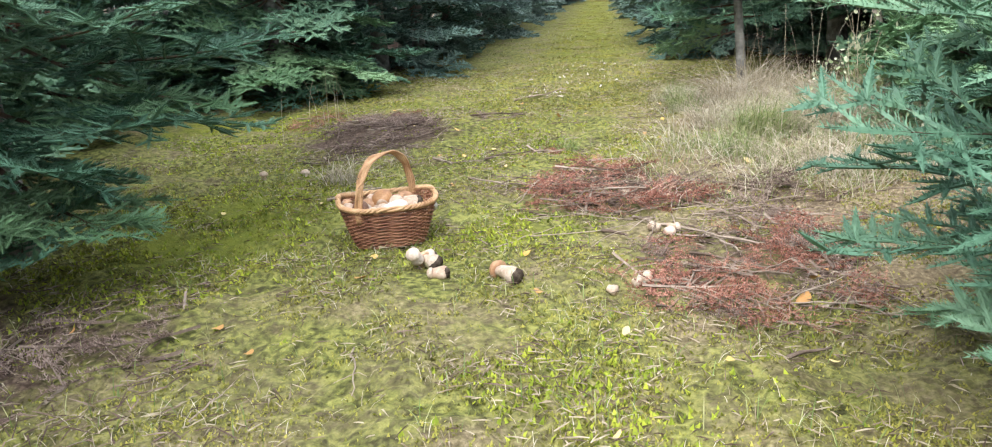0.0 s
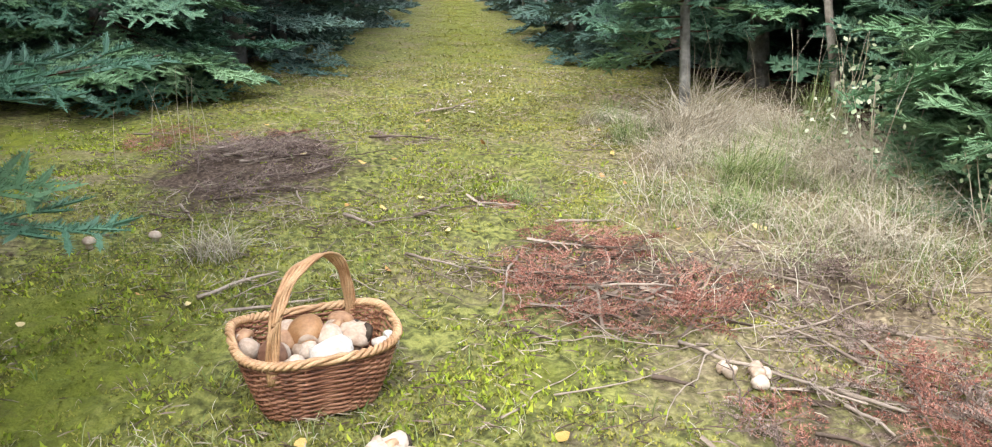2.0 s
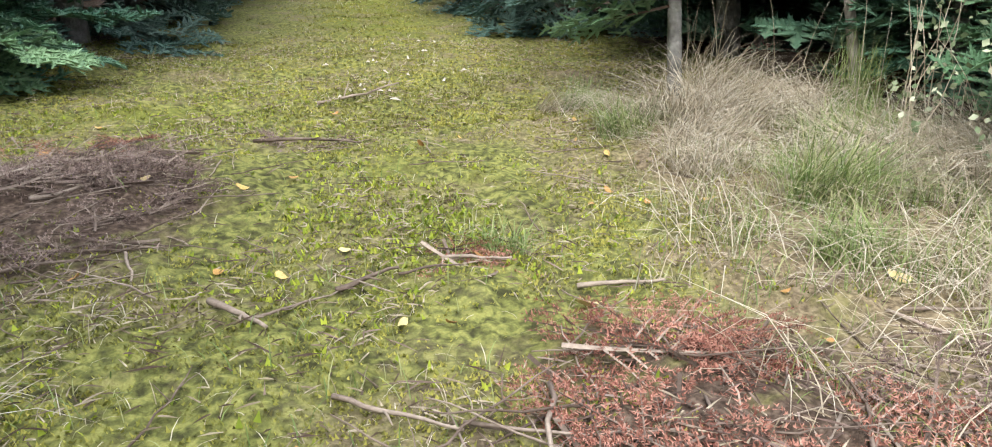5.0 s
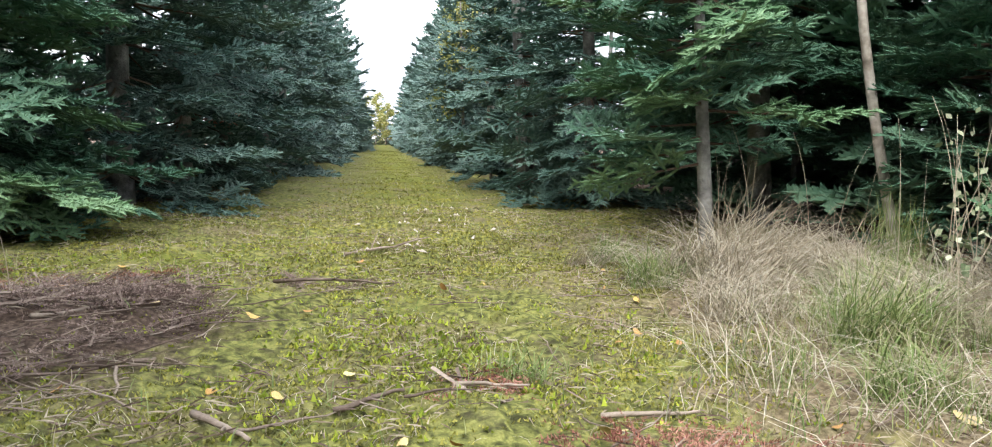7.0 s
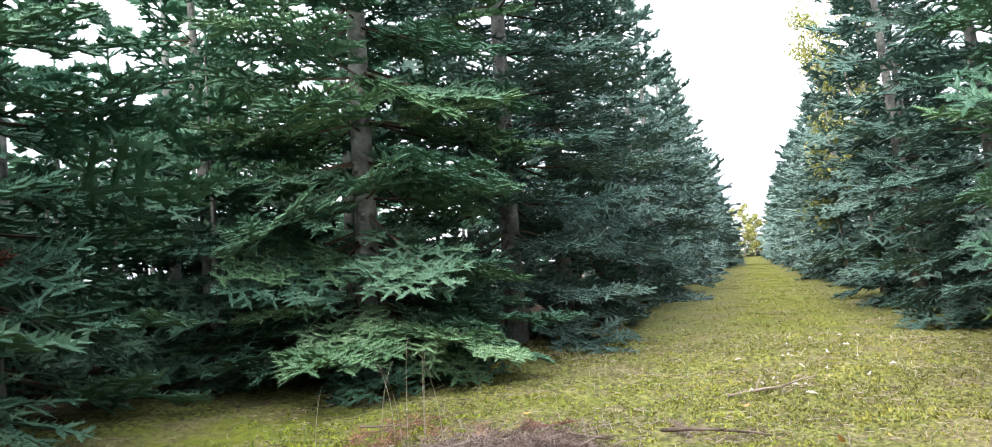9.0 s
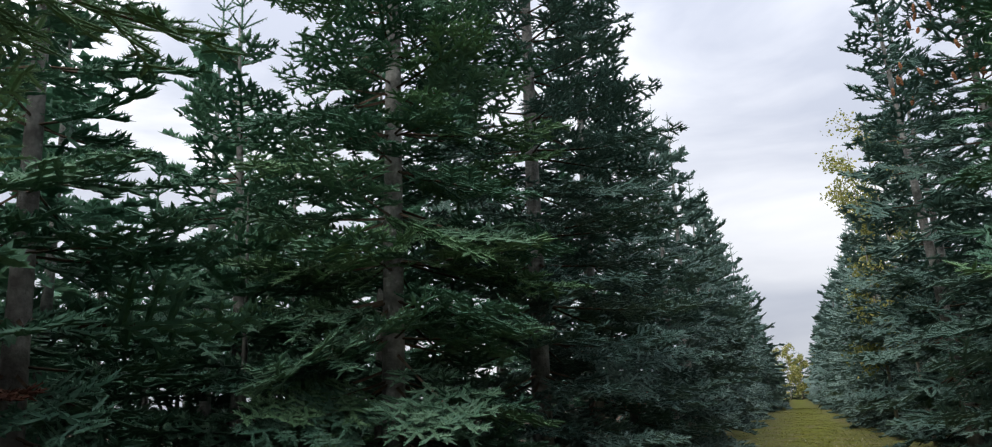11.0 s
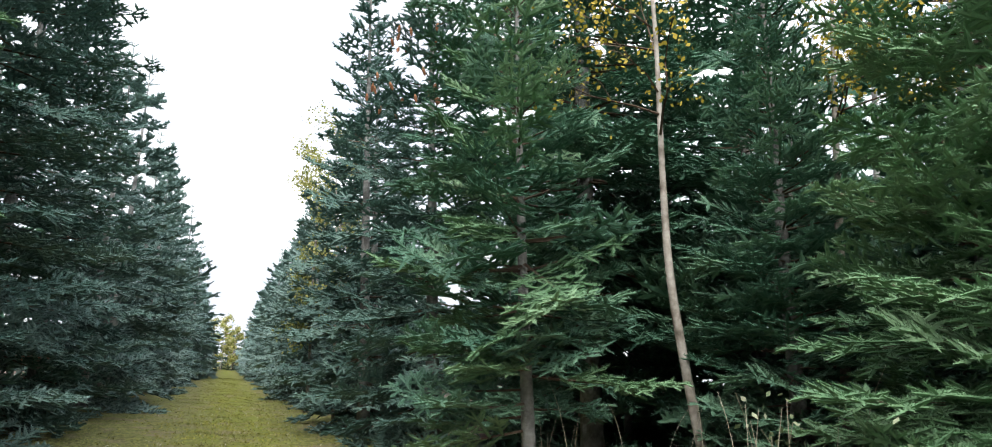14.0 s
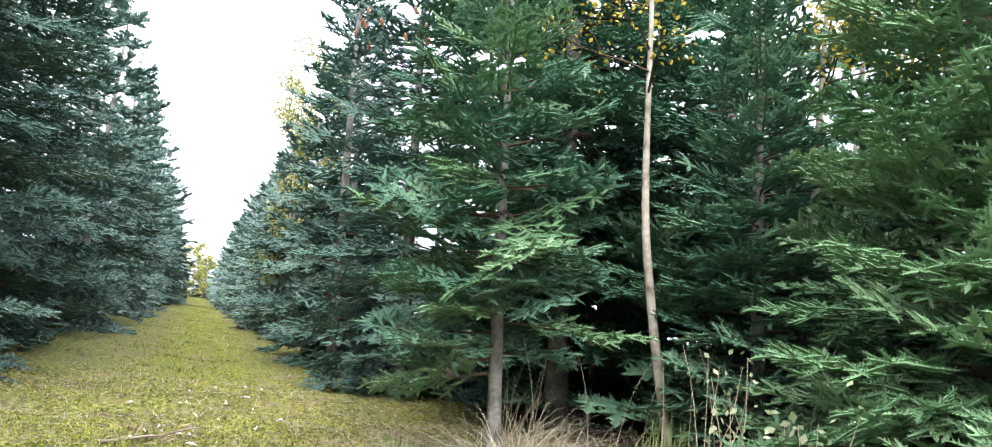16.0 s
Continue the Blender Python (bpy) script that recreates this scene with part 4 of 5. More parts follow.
def tussock(x, y, r, n, h, mat, label, lean=(0, 0, 0), curl=0.7):
    rng = np.random.default_rng(int(abs(x) * 100 + abs(y) * 37))
    a, rr = rng.uniform(0, 6.28, n), r * 0.35 * np.sqrt(rng.random(n))
    roots = np.stack([rr * np.cos(a), rr * np.sin(a), np.full(n, -0.01)], -1)
    ob = tagged(new("grass_tussock", blades("tussock", roots, rng.uniform(0.4, 1.15, n) * h, 0.0055, lean, rng, mat, curl)), label, "grass", "grass tussocks")
    ob.matrix_basis = pose(x, y, float(ground_z(x, y)))
    return ob


DRY, GRN = "bent dry straw-coloured grass tussock", "green grass tussock with long arching blades"
TUSSOCKS_FRONT = (
    (1.45, 7.35, 0.6, 420, 0.55, 1, (0.2, -0.5, 0), 0.8), (2.0, 7.6, 0.7, 420, 0.75, 0, (-0.8, -0.6, 0), 1.0), (1.5, 9.1, 0.8, 420, 0.7, 0, (-0.4, -0.6, 0), 0.9),
    (2.9, 9.3, 0.5, 300, 0.7, 1, (0, -0.3, 0), 0.4), (3.1, 8.3, 0.6, 300, 0.7, 0, (-0.5, -0.5, 0), 0.9), (0.75, 9.9, 0.5, 130, 0.5, 0, (1.2, -4.5, 0), 1.25),
    (1.55, 8.85, 0.9, 300, 0.7, 0, (0.7, -0.7, 0), 1.15), (1.25, 9.25, 0.7, 220, 0.6, 0, (-0.7, -0.8, 0), 1.15), (1.75, 9.45, 0.5, 200, 0.95, 0, (0.4, -0.7, 0), 0.75), (2.1, 8.3, 0.6, 300, 0.5, 1, (0, 0, 0), 0.9), (0.95, 8.9, 0.5, 260, 0.4, 1, (0, 0, 0), 0.8), (2.5, 7.4, 0.8, 360, 0.85, 0, (-1.1, -0.1, 0), 1.0), (1.15, 8.1, 0.6, 240, 0.5, 0, (-0.5, -0.5, 0), 1.05),
    (2.3, 9.0, 0.6, 360, 0.7, 0, (-0.6, -0.2, 0), 0.9), (2.4, 8.4, 0.5, 260, 0.5, 1, (0, -0.3, 0), 0.7), (1.95, 9.2, 0.6, 260, 0.7, 0, (-0.2, -0.6, 0), 0.9),
)
TUSSOCKS_BACK = (
    (-1.95, 6.0, 0.4, 160, 0.3, 0, (0.3, -0.3, 0), 0.8), (1.3, 8.6, 0.5, 260, 0.5, 0, (0.5, -0.6, 0), 1.1), (2.7, 7.2, 0.5, 260, 0.55, 1, (-0.6, 0, 0), 0.9),
    (1.1, 6.7, 0.4, 200, 0.35, 1, (0, 0, 0), 0.8), (1.8, 6.2, 0.5, 240, 0.4, 0, (-0.4, 0, 0), 1.0), (-0.25, 7.05, 0.3, 140, 0.22, 1, (0, 0, 0), 0.7),
    (1.0, 9.9, 0.5, 260, 0.4, 1, (0, -0.4, 0), 0.8),
)
for x, y, r, n, h, g, lean, curl in TUSSOCKS_FRONT + TUSSOCKS_BACK:
    tussock(x, y, r, n, h, M_GRASS if g else M_STRAW, GRN if g else DRY, lean, curl)


# ---- dead wood ----
def stick_mesh(length, r, seed, forks=0):
    rng = np.random.default_rng(seed)
    k = 8
    q = np.stack([np.linspace(0, length, k), np.cumsum(rng.normal(0, 0.018, k)) * length, np.abs(np.cumsum(rng.normal(0, 0.012, k))) * length], -1)
    pieces = [tube(q, np.linspace(r, r * 0.45, k), 6)]
    for _ in range(forks):
        i = int(rng.integers(2, k - 1))
        e = np.array([0.7, rng.choice([-0.7, 0.7]), rng.uniform(0.0, 0.4)]) * length * rng.uniform(0.15, 0.35)
        pieces.append(tube([q[i], q[i] + e * 0.5 + rng.normal(0, 0.006, 3), q[i] + e], [r * 0.5, r * 0.4, r * 0.2], 5))
    v, f = joined(pieces)
    return mesh_of("stick", v, f, [M_STICK], smooth=True)


def stick(x0, y0, x1, y1, r=0.008, forks=0, seed=1, dz=0.012, label="weathered grey-brown stick lying on the moss", mat=None):
    d = math.hypot(x1 - x0, y1 - y0)
    z0, z1 = float(ground_z(x0, y0)) + dz + r * 0.5, float(ground_z(x1, y1)) + dz + r * 0.5
    me = stick_mesh(d, r, seed, forks)
    if mat:
        me.materials[0] = mat
    ob = tagged(new("stick", me), label, "stick", "sticks on the ground")
    ob.matrix_basis = pose(x0, y0, z0, 0, -math.degrees(math.atan2(z1 - z0, d)), math.degrees(math.atan2(y1 - y0, x1 - x0)))
    return ob


STICKS_RIDE = [
    (0.24, 4.96, 0.75, 4.38, 0.010, 1), (-0.95, 5.98, -0.62, 5.78, 0.009, 1), (-0.62, 5.8, -0.1, 5.62, 0.006, 1), (-0.93, 6.73, -0.69, 6.80, 0.012, 1), (-0.7, 6.78, -0.45, 6.80, 0.006, 0),
    (-0.52, 6.94, -0.27, 6.82, 0.009, 0), (-0.05, 6.66, 0.27, 6.60, 0.011, 0), (-1.41, 9.05, -0.75, 8.77, 0.013, 2), (-1.04, 10.36, -0.4, 10.74, 0.013, 2), (-1.34, 6.62, -1.12, 6.42, 0.014, 2),
    (-1.2, 6.5, -0.9, 6.72, 0.006, 1), (1.01, 6.27, 1.67, 6.22, 0.008, 3), (-2.2, 7.62, -1.80, 8.13, 0.011, 1),
]
STICKS_NEAR = [
    (-2.26, 7.0, -1.68, 7.12, 0.008, 2), (-2.6, 8.2, -1.9, 8.5, 0.007, 2), (-2.42, 6.95, -2.2, 6.6, 0.011, 0), (0.28, 3.86, 0.55, 3.82, 0.012, 0), (-1.72, 5.32, -1.3, 5.5, 0.009, 2),
    (-1.25, 5.05, -1.0, 5.25, 0.007, 1), (-0.55, 4.42, -0.2, 4.72, 0.004, 0), (-0.35, 4.5, 0.3, 4.75, 0.004, 0), (-1.75, 2.15, -1.35, 2.05, 0.008, 2), (-1.4, 2.05, -1.2, 2.28, 0.007, 1),
    (0.35, 5.3, -0.15, 5.9, 0.008, 2), (0.1, 5.2, 0.5, 5.8, 0.009, 2),
]
STICKS_HEAP = [
    (0.68, 4.41, 0.75, 4.21, 0.009, 1), (0.05, 4.66, 0.20, 4.62, 0.012, 1), (0.36, 4.85, -0.01, 4.29, 0.004, 0), (0.58, 4.67, 0.27, 4.22, 0.004, 0), (0.72, 4.53, 0.88, 4.36, 0.012, 1), (0.75, 5.33, 0.98, 5.55, 0.010, 1), (0.99, 6.30, 1.23, 5.84, 0.008, 1), (1.24, 6.15, 1.65, 6.45, 0.008, 1),
    (-0.34, 5.96, -0.52, 5.21, 0.009, 1), (-0.47, 5.15, -0.29, 4.99, 0.009, 1), (-1.87, 5.44, -1.56, 5.74, 0.011, 2), (-1.89, 7.17, -1.55, 7.18, 0.006, 0), (-1.73, 7.14, -1.64, 6.85, 0.008, 1),
]
STICKS_BRUSH = [
    (0.95, 4.75, 0.6, 5.3, 0.008, 2), (0.5, 4.25, 1.1, 3.9, 0.007, 2), (1.2, 5.6, 0.8, 6.0, 0.009, 2), (0.7, 5.0, 1.4, 5.35, 0.007, 2), (-0.05, 5.1, 0.05, 5.75, 0.010, 0),
    (-0.2, 5.5, 0.35, 5.45, 0.010, 1), (1.5, 5.2, 1.9, 5.7, 0.008, 1), (-2.55, 6.78, -2.3, 6.62, 0.008, 0), (0.75, 3.1, 0.95, 3.2, 0.010, 0), (-1.9, 7.4, -1.6, 7.7, 0.006, 1),
    (-2.0, 8.6, -1.65, 8.35, 0.007, 1),
]
for i, row in enumerate(STICKS_RIDE + STICKS_NEAR + STICKS_BRUSH + STICKS_HEAP):
    stick(*row, seed=200 + i)

LOD["dead"] = dict(shoot=0.25, gap2=0.07, gap3=0.07, step=0.014, nl=0.022, nw=0.007, ways=[(1, 0.3), (-1, 0.3), (0.2, 0.9)], wood=3, core=None, sweep=0.55)
dead_red = [bough_mesh("dead_branch", 0.55, 300 + i, "dead", M_NEEDLE_DEAD) for i in range(3)]
dead_brown = [bough_mesh("dead_branch", 0.6, 310 + i, "dead", M_NEEDLE_BROWN) for i in range(3)]
rng_d = np.random.default_rng(15)


for me in dead_red + dead_brown:
    me.materials[1] = M_STICK


def dead_heap(meshes, n, cx, cy, rx, ry, zmax, label, group):
    for i in range(n):
        a, q = rng_d.uniform(0, 6.28), math.sqrt(rng_d.random())
        x, y = cx + rx * q * math.cos(a), cy + ry * q * math.sin(a)
        ob = tagged(new("dead_branch", meshes[i % len(meshes)]), label, "branch", group)
        yaw = rng_d.uniform(0, 360)
        s = rng_d.uniform(0.5, 1.0)
        ob.matrix_basis = pose(x - 0.25 * s * math.cos(radians(yaw)), y - 0.25 * s * math.sin(radians(yaw)), float(ground_z(x, y)) + 0.02 + zmax * (1 - q) * rng_d.random(), rng_d.normal(0, 16), rng_d.normal(3, 5), yaw) @ Matrix.Scale(s, 4)


RED, BRN = "dead red-brown fir branch in a brush heap", "dead grey-brown fir branch in a brush heap"
dead_heap(dead_red, 34, 0.12, 5.65, 0.5, 0.65, 0.12, RED, "dead branches of the red heap")
dead_heap([dead_red[0], dead_brown[0], dead_red[1], dead_red[2]], 44, 0.78, 4.05, 0.6, 0.55, 0.08, RED, "dead branches of the near heap")
dead_heap(dead_red, 8, 1.24, 4.65, 0.3, 0.35, 0.06, RED, "dead branches of the near heap")
dead_heap(dead_brown, 12, 1.1, 5.3, 0.6, 0.6, 0.05, BRN, "dead branches beside the red heap")
dead_heap(dead_brown, 26, -2.15, 7.9, 0.55, 0.95, 0.10, BRN, "dead branches of the brown heap")
dead_heap(dead_red, 5, -2.3, 8.7, 0.4, 0.4, 0.08, RED, "dead branches of the brown heap")
dead_heap(dead_brown, 3, -1.1, 8.95, 0.25, 0.2, 0.04, BRN, "dead branches on the ride")
dead_heap(dead_red, 5, -0.42, 6.95, 0.2, 0.2, 0.05, BRN, "dead branches on the ride")
dead_heap(dead_red, 9, 4.3, 10.1, 0.9, 0.5, 0.2, RED, "dead branches under the firs")
dead_heap(dead_red, 7, -3.0, 8.9, 0.5, 0.3, 0.1, RED, "dead branches under the firs")
dead_heap(dead_brown, 8, -2.3, 3.3, 0.6, 0.5, 0.05, BRN, "dead branches under the firs")

twig_meshes = [stick_mesh(0.4, 0.004, 400 + i, 2) for i in range(5)]
for n, cx, cy, rx, ry in ((70, -2.1, 7.8, 0.75, 1.15), (30, 0.2, 5.6, 0.7, 0.8), (60, 0.9, 4.5, 0.75, 0.9), (24, 1.2, 5.6, 0.7, 0.7), (40, -0.3, 7.0, 1.8, 2.2), (16, -1.6, 3.0, 1.2, 0.9), (14, -0.9, 5.7, 0.7, 0.4)):
    for i in range(n):
        a, q = rng_d.uniform(0, 6.28), math.sqrt(rng_d.random())
        x, y = cx + rx * q * math.cos(a), cy + ry * q * math.sin(a)
        ob = tagged(new("twig", twig_meshes[i % 5]), "thin dry grey twig lying on the ground", "twig", "twigs on the ground")
        ob.matrix_basis = pose(x, y, float(ground_z(x, y)) + 0.015, 0, rng_d.normal(-3, 4), rng_d.uniform(0, 360)) @ Matrix.Scale(rng_d.uniform(0.4, 1.2), 4)


# ---- leafy saplings and stalks in the dry grass ----
def sapling(x, y, h, seed, leaves=17, label="thin leafy shrub with pale grey-green leaves"):
    rng = np.random.default_rng(seed)
    root = tagged(new("leafy_shrub"), label, "shrub", "shrubs beside the firs")
    root.matrix_basis = pose(x, y, float(ground_z(x, y)))
    for s in range(3):
        top = np.array([rng.normal(0, 0.16), rng.normal(0, 0.16), h * rng.uniform(0.75, 1.05)])
        q = [np.array([0.03 * s, 0, -0.02]), top * 0.35 + rng.normal(0, 0.02, 3), top * 0.7 + rng.normal(0, 0.02, 3), top]
        child("stem", mesh_of("stem", *tube(q, [0.004, 0.0035, 0.003, 0.0015], 5), [M_STRAW]), root)
        cs = [q[1] + (q[2] - q[1]) * k for k in (0.2, 0.6, 1.0)] + [q[2] + (q[3] - q[2]) * k for k in (0.3, 0.6, 1.0)]
        child("leaves", leaf_cloud(cs, leaves, 0.06, 0.046, rng, M_LEAF), root)
    return root


for i, (x, y, h) in enumerate([(2.12, 7.0, 1.0), (2.2, 7.15, 0.8), (2.48, 8.0, 1.1), (2.42, 8.2, 1.0), (2.4, 6.2, 0.65), (2.75, 8.1, 0.8), (1.95, 7.6, 0.7)]):
    sapling(x, y, h, 500 + i)


def stalk(x, y, h, seed, label="tall bent dry grass stalk"):
    rng = np.random.default_rng(seed)
    lean = rng.normal(0, 0.16, 2)
    q = [np.array([lean[0] * s * s * h, lean[1] * s * s * h, h * (s - 0.12 * s ** 4)]) for s in np.linspace(0, 1, 8)]
    ob = tagged(new("dry_stalk", mesh_of("stalk", *tube(q, np.linspace(0.0028, 0.001, 8), 4), [M_STRAW])), label, "grass", "dry stalks")
    ob.matrix_basis = pose(x, y, float(ground_z(x, y)) - 0.01)


for i in range(30):
    stalk(rng_d.uniform(1.5, 3.2), rng_d.uniform(6.9, 10.4), rng_d.uniform(0.5, 1.5), 600 + i)
for i in range(8):
    stalk(-3.05 + rng_d.normal(0, 0.3), 8.6 + rng_d.normal(0, 0.25), rng_d.uniform(0.4, 0.8), 660 + i)


# ---- fallen leaves ----
def leaf_mesh(seed):
    rng = np.random.default_rng(seed)
    k = 10
    a = np.linspace(0, 2 * math.pi, k, endpoint=False)
    r = 0.5 * (1 - 0.25 * np.cos(a)) * (1 + rng.normal(0, 0.06, k))
    rim = np.stack([r * np.cos(a) * 1.25, r * np.sin(a) * 0.8, 0.12 * np.cos(2 * a)], -1)
    v = np.concatenate([[[0, 0, 0.03]], rim])
    f = [(0, 1 + i, 1 + (i + 1) % k) for i in range(k)]
    return mesh_of("leaf", v, f, [M_FALLEN], smooth=True)


leaf_meshes = [leaf_mesh(700 + i) for i in range(3)]
spots = [(1.29, 6.62), (-0.06, 6.45), (-0.22, 6.98), (-2.48, 9.25), (1.22, 6.53), (-0.11, 9.07), (0.95, 3.7), (1.05, 3.9), (0.15, 3.3), (-1.9, 5.4), (-2.4, 5.9), (0.6, 7.6), (-1.35, 7.9), (2.1, 7.0)]
spots += [(rng_d.uniform(-2.6, 1.6), rng_d.uniform(2.0, 10.0)) for _ in range(46)]
for i, (x, y) in enumerate(spots):
    s = 0.075 if i in (1, 4, 6) else rng_d.uniform(0.025, 0.055)
    ob = tagged(new("fallen_leaf", leaf_meshes[i % 3]), "small curled yellow-brown fallen leaf", "leaf", "fallen leaves")
    ob.matrix_basis = pose(x, y, float(ground_z(x, y)) + 0.02, rng_d.normal(0, 18), rng_d.normal(0, 18), rng_d.uniform(0, 360)) @ Matrix.Scale(s, 4)


# ---- mushrooms ----
def lathe(profile, seg=18, wob=0.0, seed=0, bend=0.0):
    """A turned shape: profile of (radius, height)."""
    rng = np.random.default_rng(seed)
    ph = rng.uniform(0, 6.28, 3)
    v = []
    for r, z in profile:
        for i in range(seg):
            a = 2 * math.pi * i / seg
            k = 1 + wob * (math.sin(2 * a + ph[0] + 9 * z) + 0.6 * math.sin(3 * a + ph[1] - 14 * z))
            v.append((r * k * math.cos(a) + bend * z * z, r * k * math.sin(a), z))
    f = []
    for j in range(len(profile) - 1):
        for i in range(seg):
            i2 = (i + 1) % seg
            f.append((j * seg + i, j * seg + i2, (j + 1) * seg + i2, (j + 1) * seg + i))
    f.append(tuple(reversed(range(seg))))
    f.append(tuple((len(profile) - 1) * seg + i for i in range(seg)))
    return np.array(v), f


def mushroom(m, cap_r=0.05, stem_r=0.026, stem_l=0.11, seed=0, cap=True, soil=True, label="", cap_mat=None, group="mushrooms", stem_mat=None):
    """Stem along +z from its foot; cap at the top."""
    root = tagged(new("mushroom"), label or "pale bolete with a tan cap and soil on its foot", "mushroom", group)
    root.matrix_basis = m
    prof = [(0.3 * stem_r, 0), (1.05 * stem_r, 0.06 * stem_l), (1.3 * stem_r, 0.22 * stem_l), (1.2 * stem_r, 0.45 * stem_l), (0.95 * stem_r, 0.75 * stem_l), (0.85 * stem_r, stem_l)]
    v, f = lathe(prof, 18, 0.06, seed, 0.8)
    child("stem", mesh_of("stem", v, f, [stem_mat or M_STEM], smooth=True), root)
    if cap:
        prof = [(0.3 * cap_r, -0.12 * cap_r), (0.82 * cap_r, -0.2 * cap_r), (0.99 * cap_r, -0.05 * cap_r), (1.0 * cap_r, 0.12 * cap_r), (0.92 * cap_r, 0.38 * cap_r), (0.7 * cap_r, 0.62 * cap_r), (0.38 * cap_r, 0.78 * cap_r), (0.08 * cap_r, 0.83 * cap_r)]
        v, f = lathe(prof, 22, 0.035, seed + 1)
        child("cap", mesh_of("cap", v, f, [cap_mat or M_CAP], smooth=True), root, pose(0.8 * stem_l ** 2, 0, stem_l, 0, 6, 0), "smooth tan cap")
    if soil:
        v, f = lathe([(0.3 * stem_r, -0.35 * stem_r), (0.85 * stem_r, -0.25 * stem_r), (1.12 * stem_r, 0.2 * stem_r), (1.1 * stem_r, 0.75 * stem_r), (0.5 * stem_r, 0.9 * stem_r)], 14, 0.13, seed + 2)
        child("soil", mesh_of("soil", v, f, [M_DIRT], smooth=True), root, None, "dark clinging soil")
    return root


def lying(x, y, yaw, lift, tilt=88, extra=0.0):
    """A pose that lays the stem down; yaw: where the cap points."""
    return pose(x, y, float(ground_z(x, y)) + lift + extra, 0, tilt, yaw)


LOOSE = "mushrooms lying on the moss"
mushroom(lying(-0.36, 3.885, 131, 0.036, 86), 0.052, 0.034, 0.17, 1, group=LOOSE, label="long bolete with a tan cap lying on the moss")
mushroom(lying(-0.82, 4.17, 150, 0.035, 80), 0.045, 0.036, 0.10, 2, group=LOOSE, label="pale fat bolete lying beside others on the moss")
mushroom(lying(-0.86, 4.28, 200, 0.035, 84, 0.012), 0.042, 0.034, 0.09, 3, cap_mat=M_STEM, group=LOOSE, label="whitish young bolete lying in a small cluster")
mushroom(lying(-0.93, 4.19, 250, 0.045, 40), 0.04, 0.03, 0.07, 4, cap_mat=M_STEM, soil=False, group=LOOSE, label="whitish young bolete lying in a small cluster")
mushroom(lying(-0.74, 4.03, 185, 0.028, 86), 0.032, 0.029, 0.085, 5, cap_mat=M_STEM, group=LOOSE, label="small pale bolete lying on the moss")
for i, (x, y, c) in enumerate([(0.2, 3.84, M_WHITE), (0.12, 3.74, M_WHITE), (0.27, 3.92, M_STEM)]):
    mushroom(lying(x, y, 40 + 110 * i, 0.018, 80), 0.03, 0.02, 0.05, 10 + i, cap=i != 1, cap_mat=c, soil=i == 2, group=LOOSE, label="cut white mushroom piece lying beside the brush")
for i, (x, y) in enumerate([(0.42, 4.62), (0.47, 4.69), (0.38, 4.67), (0.45, 4.57)]):
    mushroom(lying(x, y, 70 * i, 0.02, 75), 0.028, 0.024, 0.055, 20 + i, cap=i % 2 == 0, cap_mat=M_STEM, soil=False, group=LOOSE, label="broken whitish mushroom piece among dry twigs")
for i, (x, y) in enumerate([(-2.62, 6.1), (-2.35, 6.3)]):
    mushroom(pose(x, y, float(ground_z(x, y))), 0.035, 0.015, 0.04, 30 + i, cap_mat=M_STEM, soil=False, group=LOOSE, label="small pale mushroom growing in the moss")

# ---- wicker basket ----
BX, BY, BYAW = -1.2, 4.62, 20.0
basket = tagged(new("wicker_basket"), "brown oval wicker basket full of mushrooms on the moss", "basket")
BZ = float(ground_z(BX, BY)) + 0.005
basket.matrix_basis = pose(BX, BY, BZ, 0, 0, BYAW)
B_H = 0.235


def basket_ring(a, h, grow=0.0):
    """A point of the basket's wall at angle a and height h (0 to 1)."""
    k = h ** 0.8
    lx, ly = 0.195 + 0.083 * k + grow, 0.150 + 0.062 * k + grow
    c, s = math.cos(a), math.sin(a)
    e = 2 / 3.6
    return np.array([lx * math.copysign(abs(c) ** e, c), ly * math.copysign(abs(s) ** e, s), B_H * h + 0.022 * h * c * c])


STAKES = 34
N_ROW = 23
for j in range(N_ROW):
    h = (j + 0.5) / N_ROW
    seg = STAKES * 4
    pts = []
    for i in range(seg):
        a = 2 * math.pi * i / seg
        wave = 0.0062 * math.cos(a * STAKES / 2 + math.pi * (j % 2))
        p = basket_ring(a, h, wave)
        pts.append(p + np.array([0, 0, 0.0012 * math.sin(a * 5 + j * 1.7)]))
    child("weaver", mesh_of("weaver", *tube(pts, 0.0052, 5, closed=True), [M_WICKER], smooth=True), basket)
for i in range(STAKES):
    a = 2 * math.pi * i / STAKES
    child("stake", mesh_of("stake", *tube([basket_ring(a, h) for h in np.linspace(0, 1, 7)], 0.0046, 5), [M_WICKER], smooth=True), basket)
for s in range(3):
    pts = []
    for i in range(160):
        a = 2 * math.pi * i / 160
        w = a * 22 + s * 2.094
        pts.append(basket_ring(a, 1.0, 0.004 + 0.010 * math.cos(w)) + np.array([0, 0, 0.008 + 0.009 * math.sin(w)]))
    child("rim", mesh_of("rim", *tube(pts, 0.0085, 6, closed=True), [M_CANE], smooth=True), basket, None, "pale braided cane rim")
for s in range(2):
    pts = []
    for i in range(120):
        a = 2 * math.pi * i / 120
        w = a * 20 + s * math.pi
        pts.append(basket_ring(a, 0.0, 0.004 + 0.005 * math.cos(w)) + np.array([0, 0, 0.008 + 0.005 * math.sin(w)]))
    child("foot_rim", mesh_of("foot_rim", *tube(pts, 0.007, 5, closed=True), [M_WICKER], smooth=True), basket)
floor_ring = [basket_ring(2 * math.pi * i / 40, 0.03) for i in range(40)]
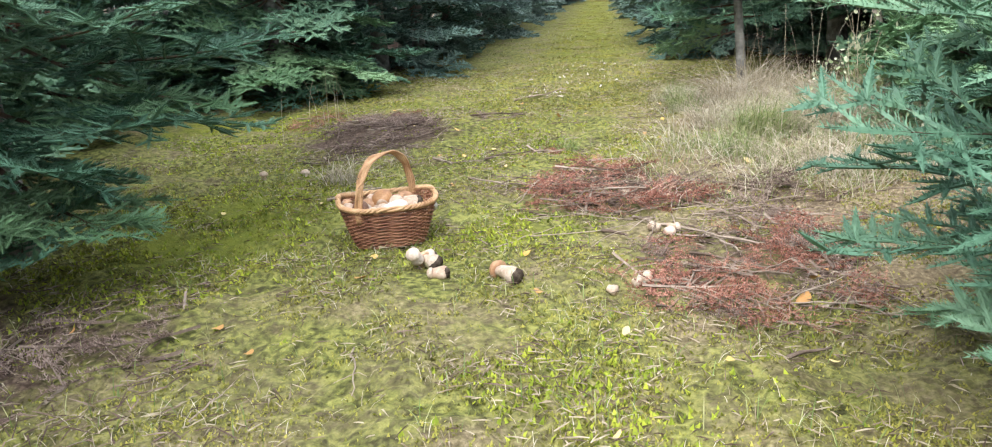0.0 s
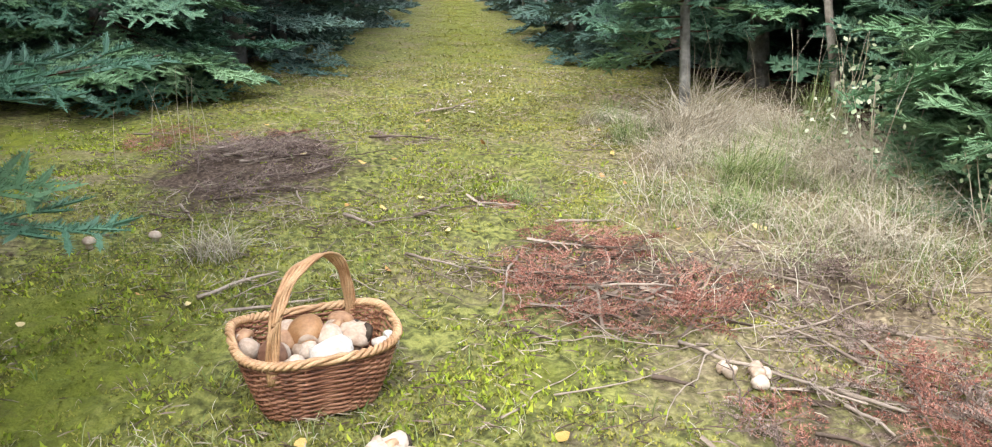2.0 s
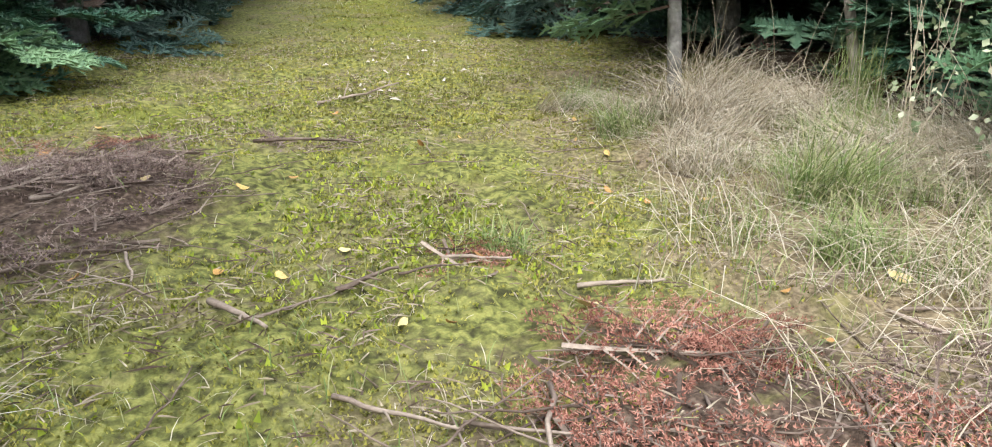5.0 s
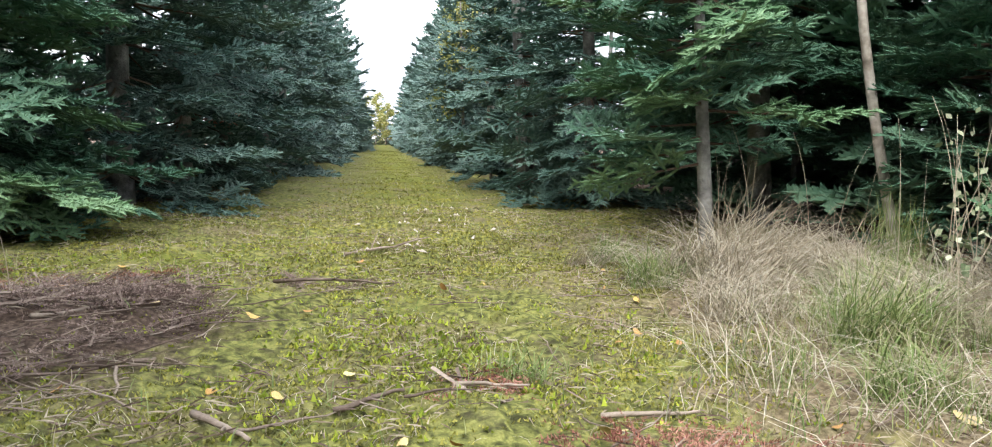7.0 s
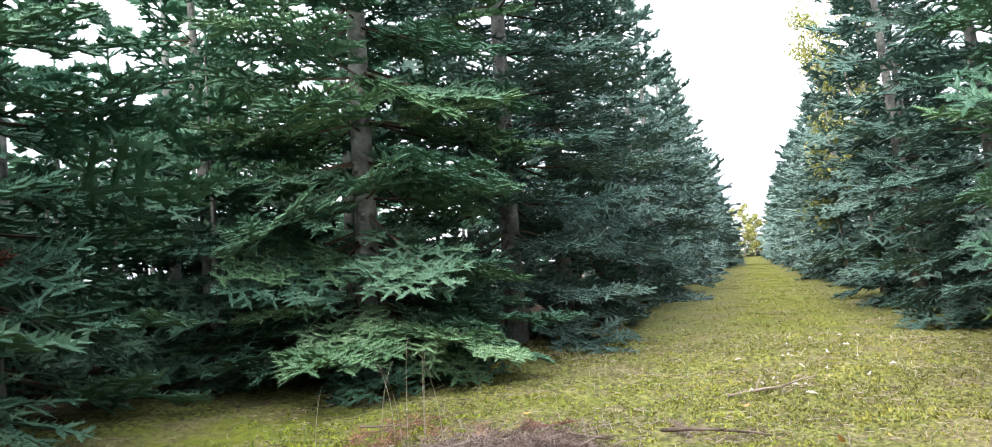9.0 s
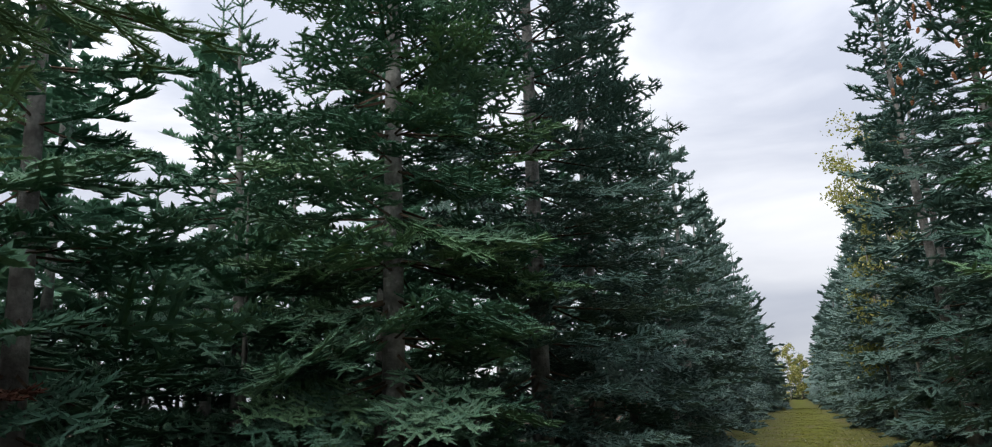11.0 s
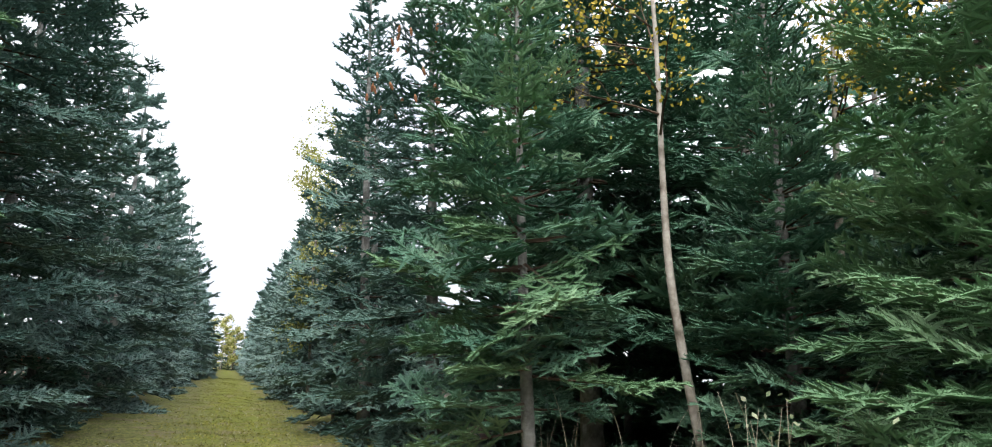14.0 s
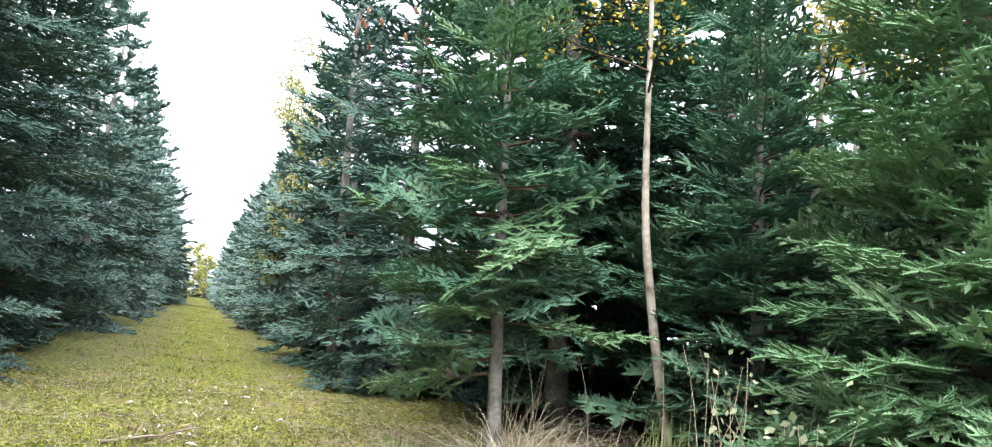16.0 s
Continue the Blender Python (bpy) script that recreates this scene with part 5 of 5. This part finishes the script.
child("base", mesh_of("base", np.array(floor_ring + [p + np.array([0, 0, 0.012]) for p in floor_ring]), [tuple(reversed(range(40))), tuple(range(40, 80))] + [(i, (i + 1) % 40, 40 + (i + 1) % 40, 40 + i) for i in range(40)], [M_WICKER]), basket)
HA = radians(-118.0)
foot_f, foot_b = basket_ring(HA, 0.72, 0.008), basket_ring(HA + math.pi, 0.72, 0.008)
mid_p = (foot_f + foot_b) / 2


def handle_axis(s):
    """The arch from the front foot to the back foot."""
    ang = math.pi * s
    e = 2 / 2.5
    c, q = math.cos(ang), math.sin(ang)
    side = (foot_f - mid_p) * math.copysign(abs(c) ** e, c)
    return mid_p + side + np.array([0, 0, 0.35 * abs(q) ** e])


for s in range(5):
    pts = []
    for i in range(90):
        t = i / 89
        w = t * 40 + s * 2 * math.pi / 5
        d = handle_axis(min(1, t + 0.01)) - handle_axis(max(0, t - 0.01))
        d /= np.linalg.norm(d)
        u = np.cross(d, (1.0, 0.2, 0))
        u /= np.linalg.norm(u)
        o = np.cross(d, u)
        pts.append(handle_axis(t) + o * ((s - 2) * 0.0085 + 0.002 * math.sin(w)) + u * 0.003 * math.cos(w))
    child("handle", mesh_of("handle", *tube(pts, 0.0062, 5), [M_CANE], smooth=True), basket, None, "flat pale handle of bound canes")


def in_basket(u, v, z, yaw, tilt):
    return pose(BX, BY, BZ, 0, 0, BYAW) @ pose(u, v, z, 0, tilt, yaw)


FULL = "mushrooms in the basket"
mushroom(in_basket(0.0, 0.035, 0.185, 200, 24), 0.07, 0.03, 0.06, 40, soil=False, group=FULL, cap_mat=M_CAP_RUSSET, label="round tan bolete cap on top of the basket")
HEAP_TOP = [
    (0.11, -0.085, 0.205, 190, 84, 0.05, 0.042, 0.15, M_WHITE, False, False), (0.19, -0.02, 0.21, 150, 80, 0.045, 0.034, 0.11, M_CAP, True, True), (-0.13, -0.03, 0.2, 240, 62, 0.052, 0.034, 0.06, M_CAP_DARK, True, False),
    (-0.22, 0.0, 0.2, 100, 85, 0.04, 0.03, 0.10, M_STEM, True, False), (-0.09, 0.09, 0.17, 0, 12, 0.045, 0.025, 0.06, M_STEM, True, False), (0.1, 0.08, 0.17, 60, 30, 0.05, 0.026, 0.06, M_CAP, True, False),
    (0.17, 0.09, 0.19, 200, 70, 0.04, 0.03, 0.10, M_STEM, True, True), (-0.03, -0.09, 0.19, 90, 60, 0.04, 0.03, 0.07, M_STEM, True, False),
]
HEAP_UNDER = [
    (-0.12, 0.02, 0.16, 0, 15, 0.05, 0.026, 0.06, M_CAP, True, False), (0.05, 0.01, 0.17, 270, 20, 0.05, 0.026, 0.06, M_STEM, True, False), (0.2, -0.09, 0.18, 10, 60, 0.038, 0.03, 0.06, M_WHITE, True, False),
    (-0.12, -0.12, 0.18, 300, 50, 0.036, 0.026, 0.06, M_STEM, True, False), (-0.2, 0.09, 0.16, 140, 40, 0.045, 0.026, 0.06, M_CAP, True, False), (0.13, -0.01, 0.14, 0, 10, 0.055, 0.03, 0.06, M_STEM, True, False),
    (-0.05, -0.02, 0.13, 0, 10, 0.055, 0.03, 0.06, M_STEM, True, False),
]
for i, (u, v, z, yaw, tilt, cr, sr, sl, cm, cap, soil) in enumerate(HEAP_TOP + HEAP_UNDER):
    mushroom(in_basket(u, v, z, yaw, tilt), cr, sr, sl, 50 + i, cap=cap, soil=soil, cap_mat=cm, stem_mat=M_WHITE if cm is M_WHITE else None, group=FULL, label="pale bolete with a tan cap heaped in the basket" if cm is M_CAP else "dark brown bolete cap heaped in the basket" if cm is M_CAP_DARK else "whitish bolete heaped in the basket")
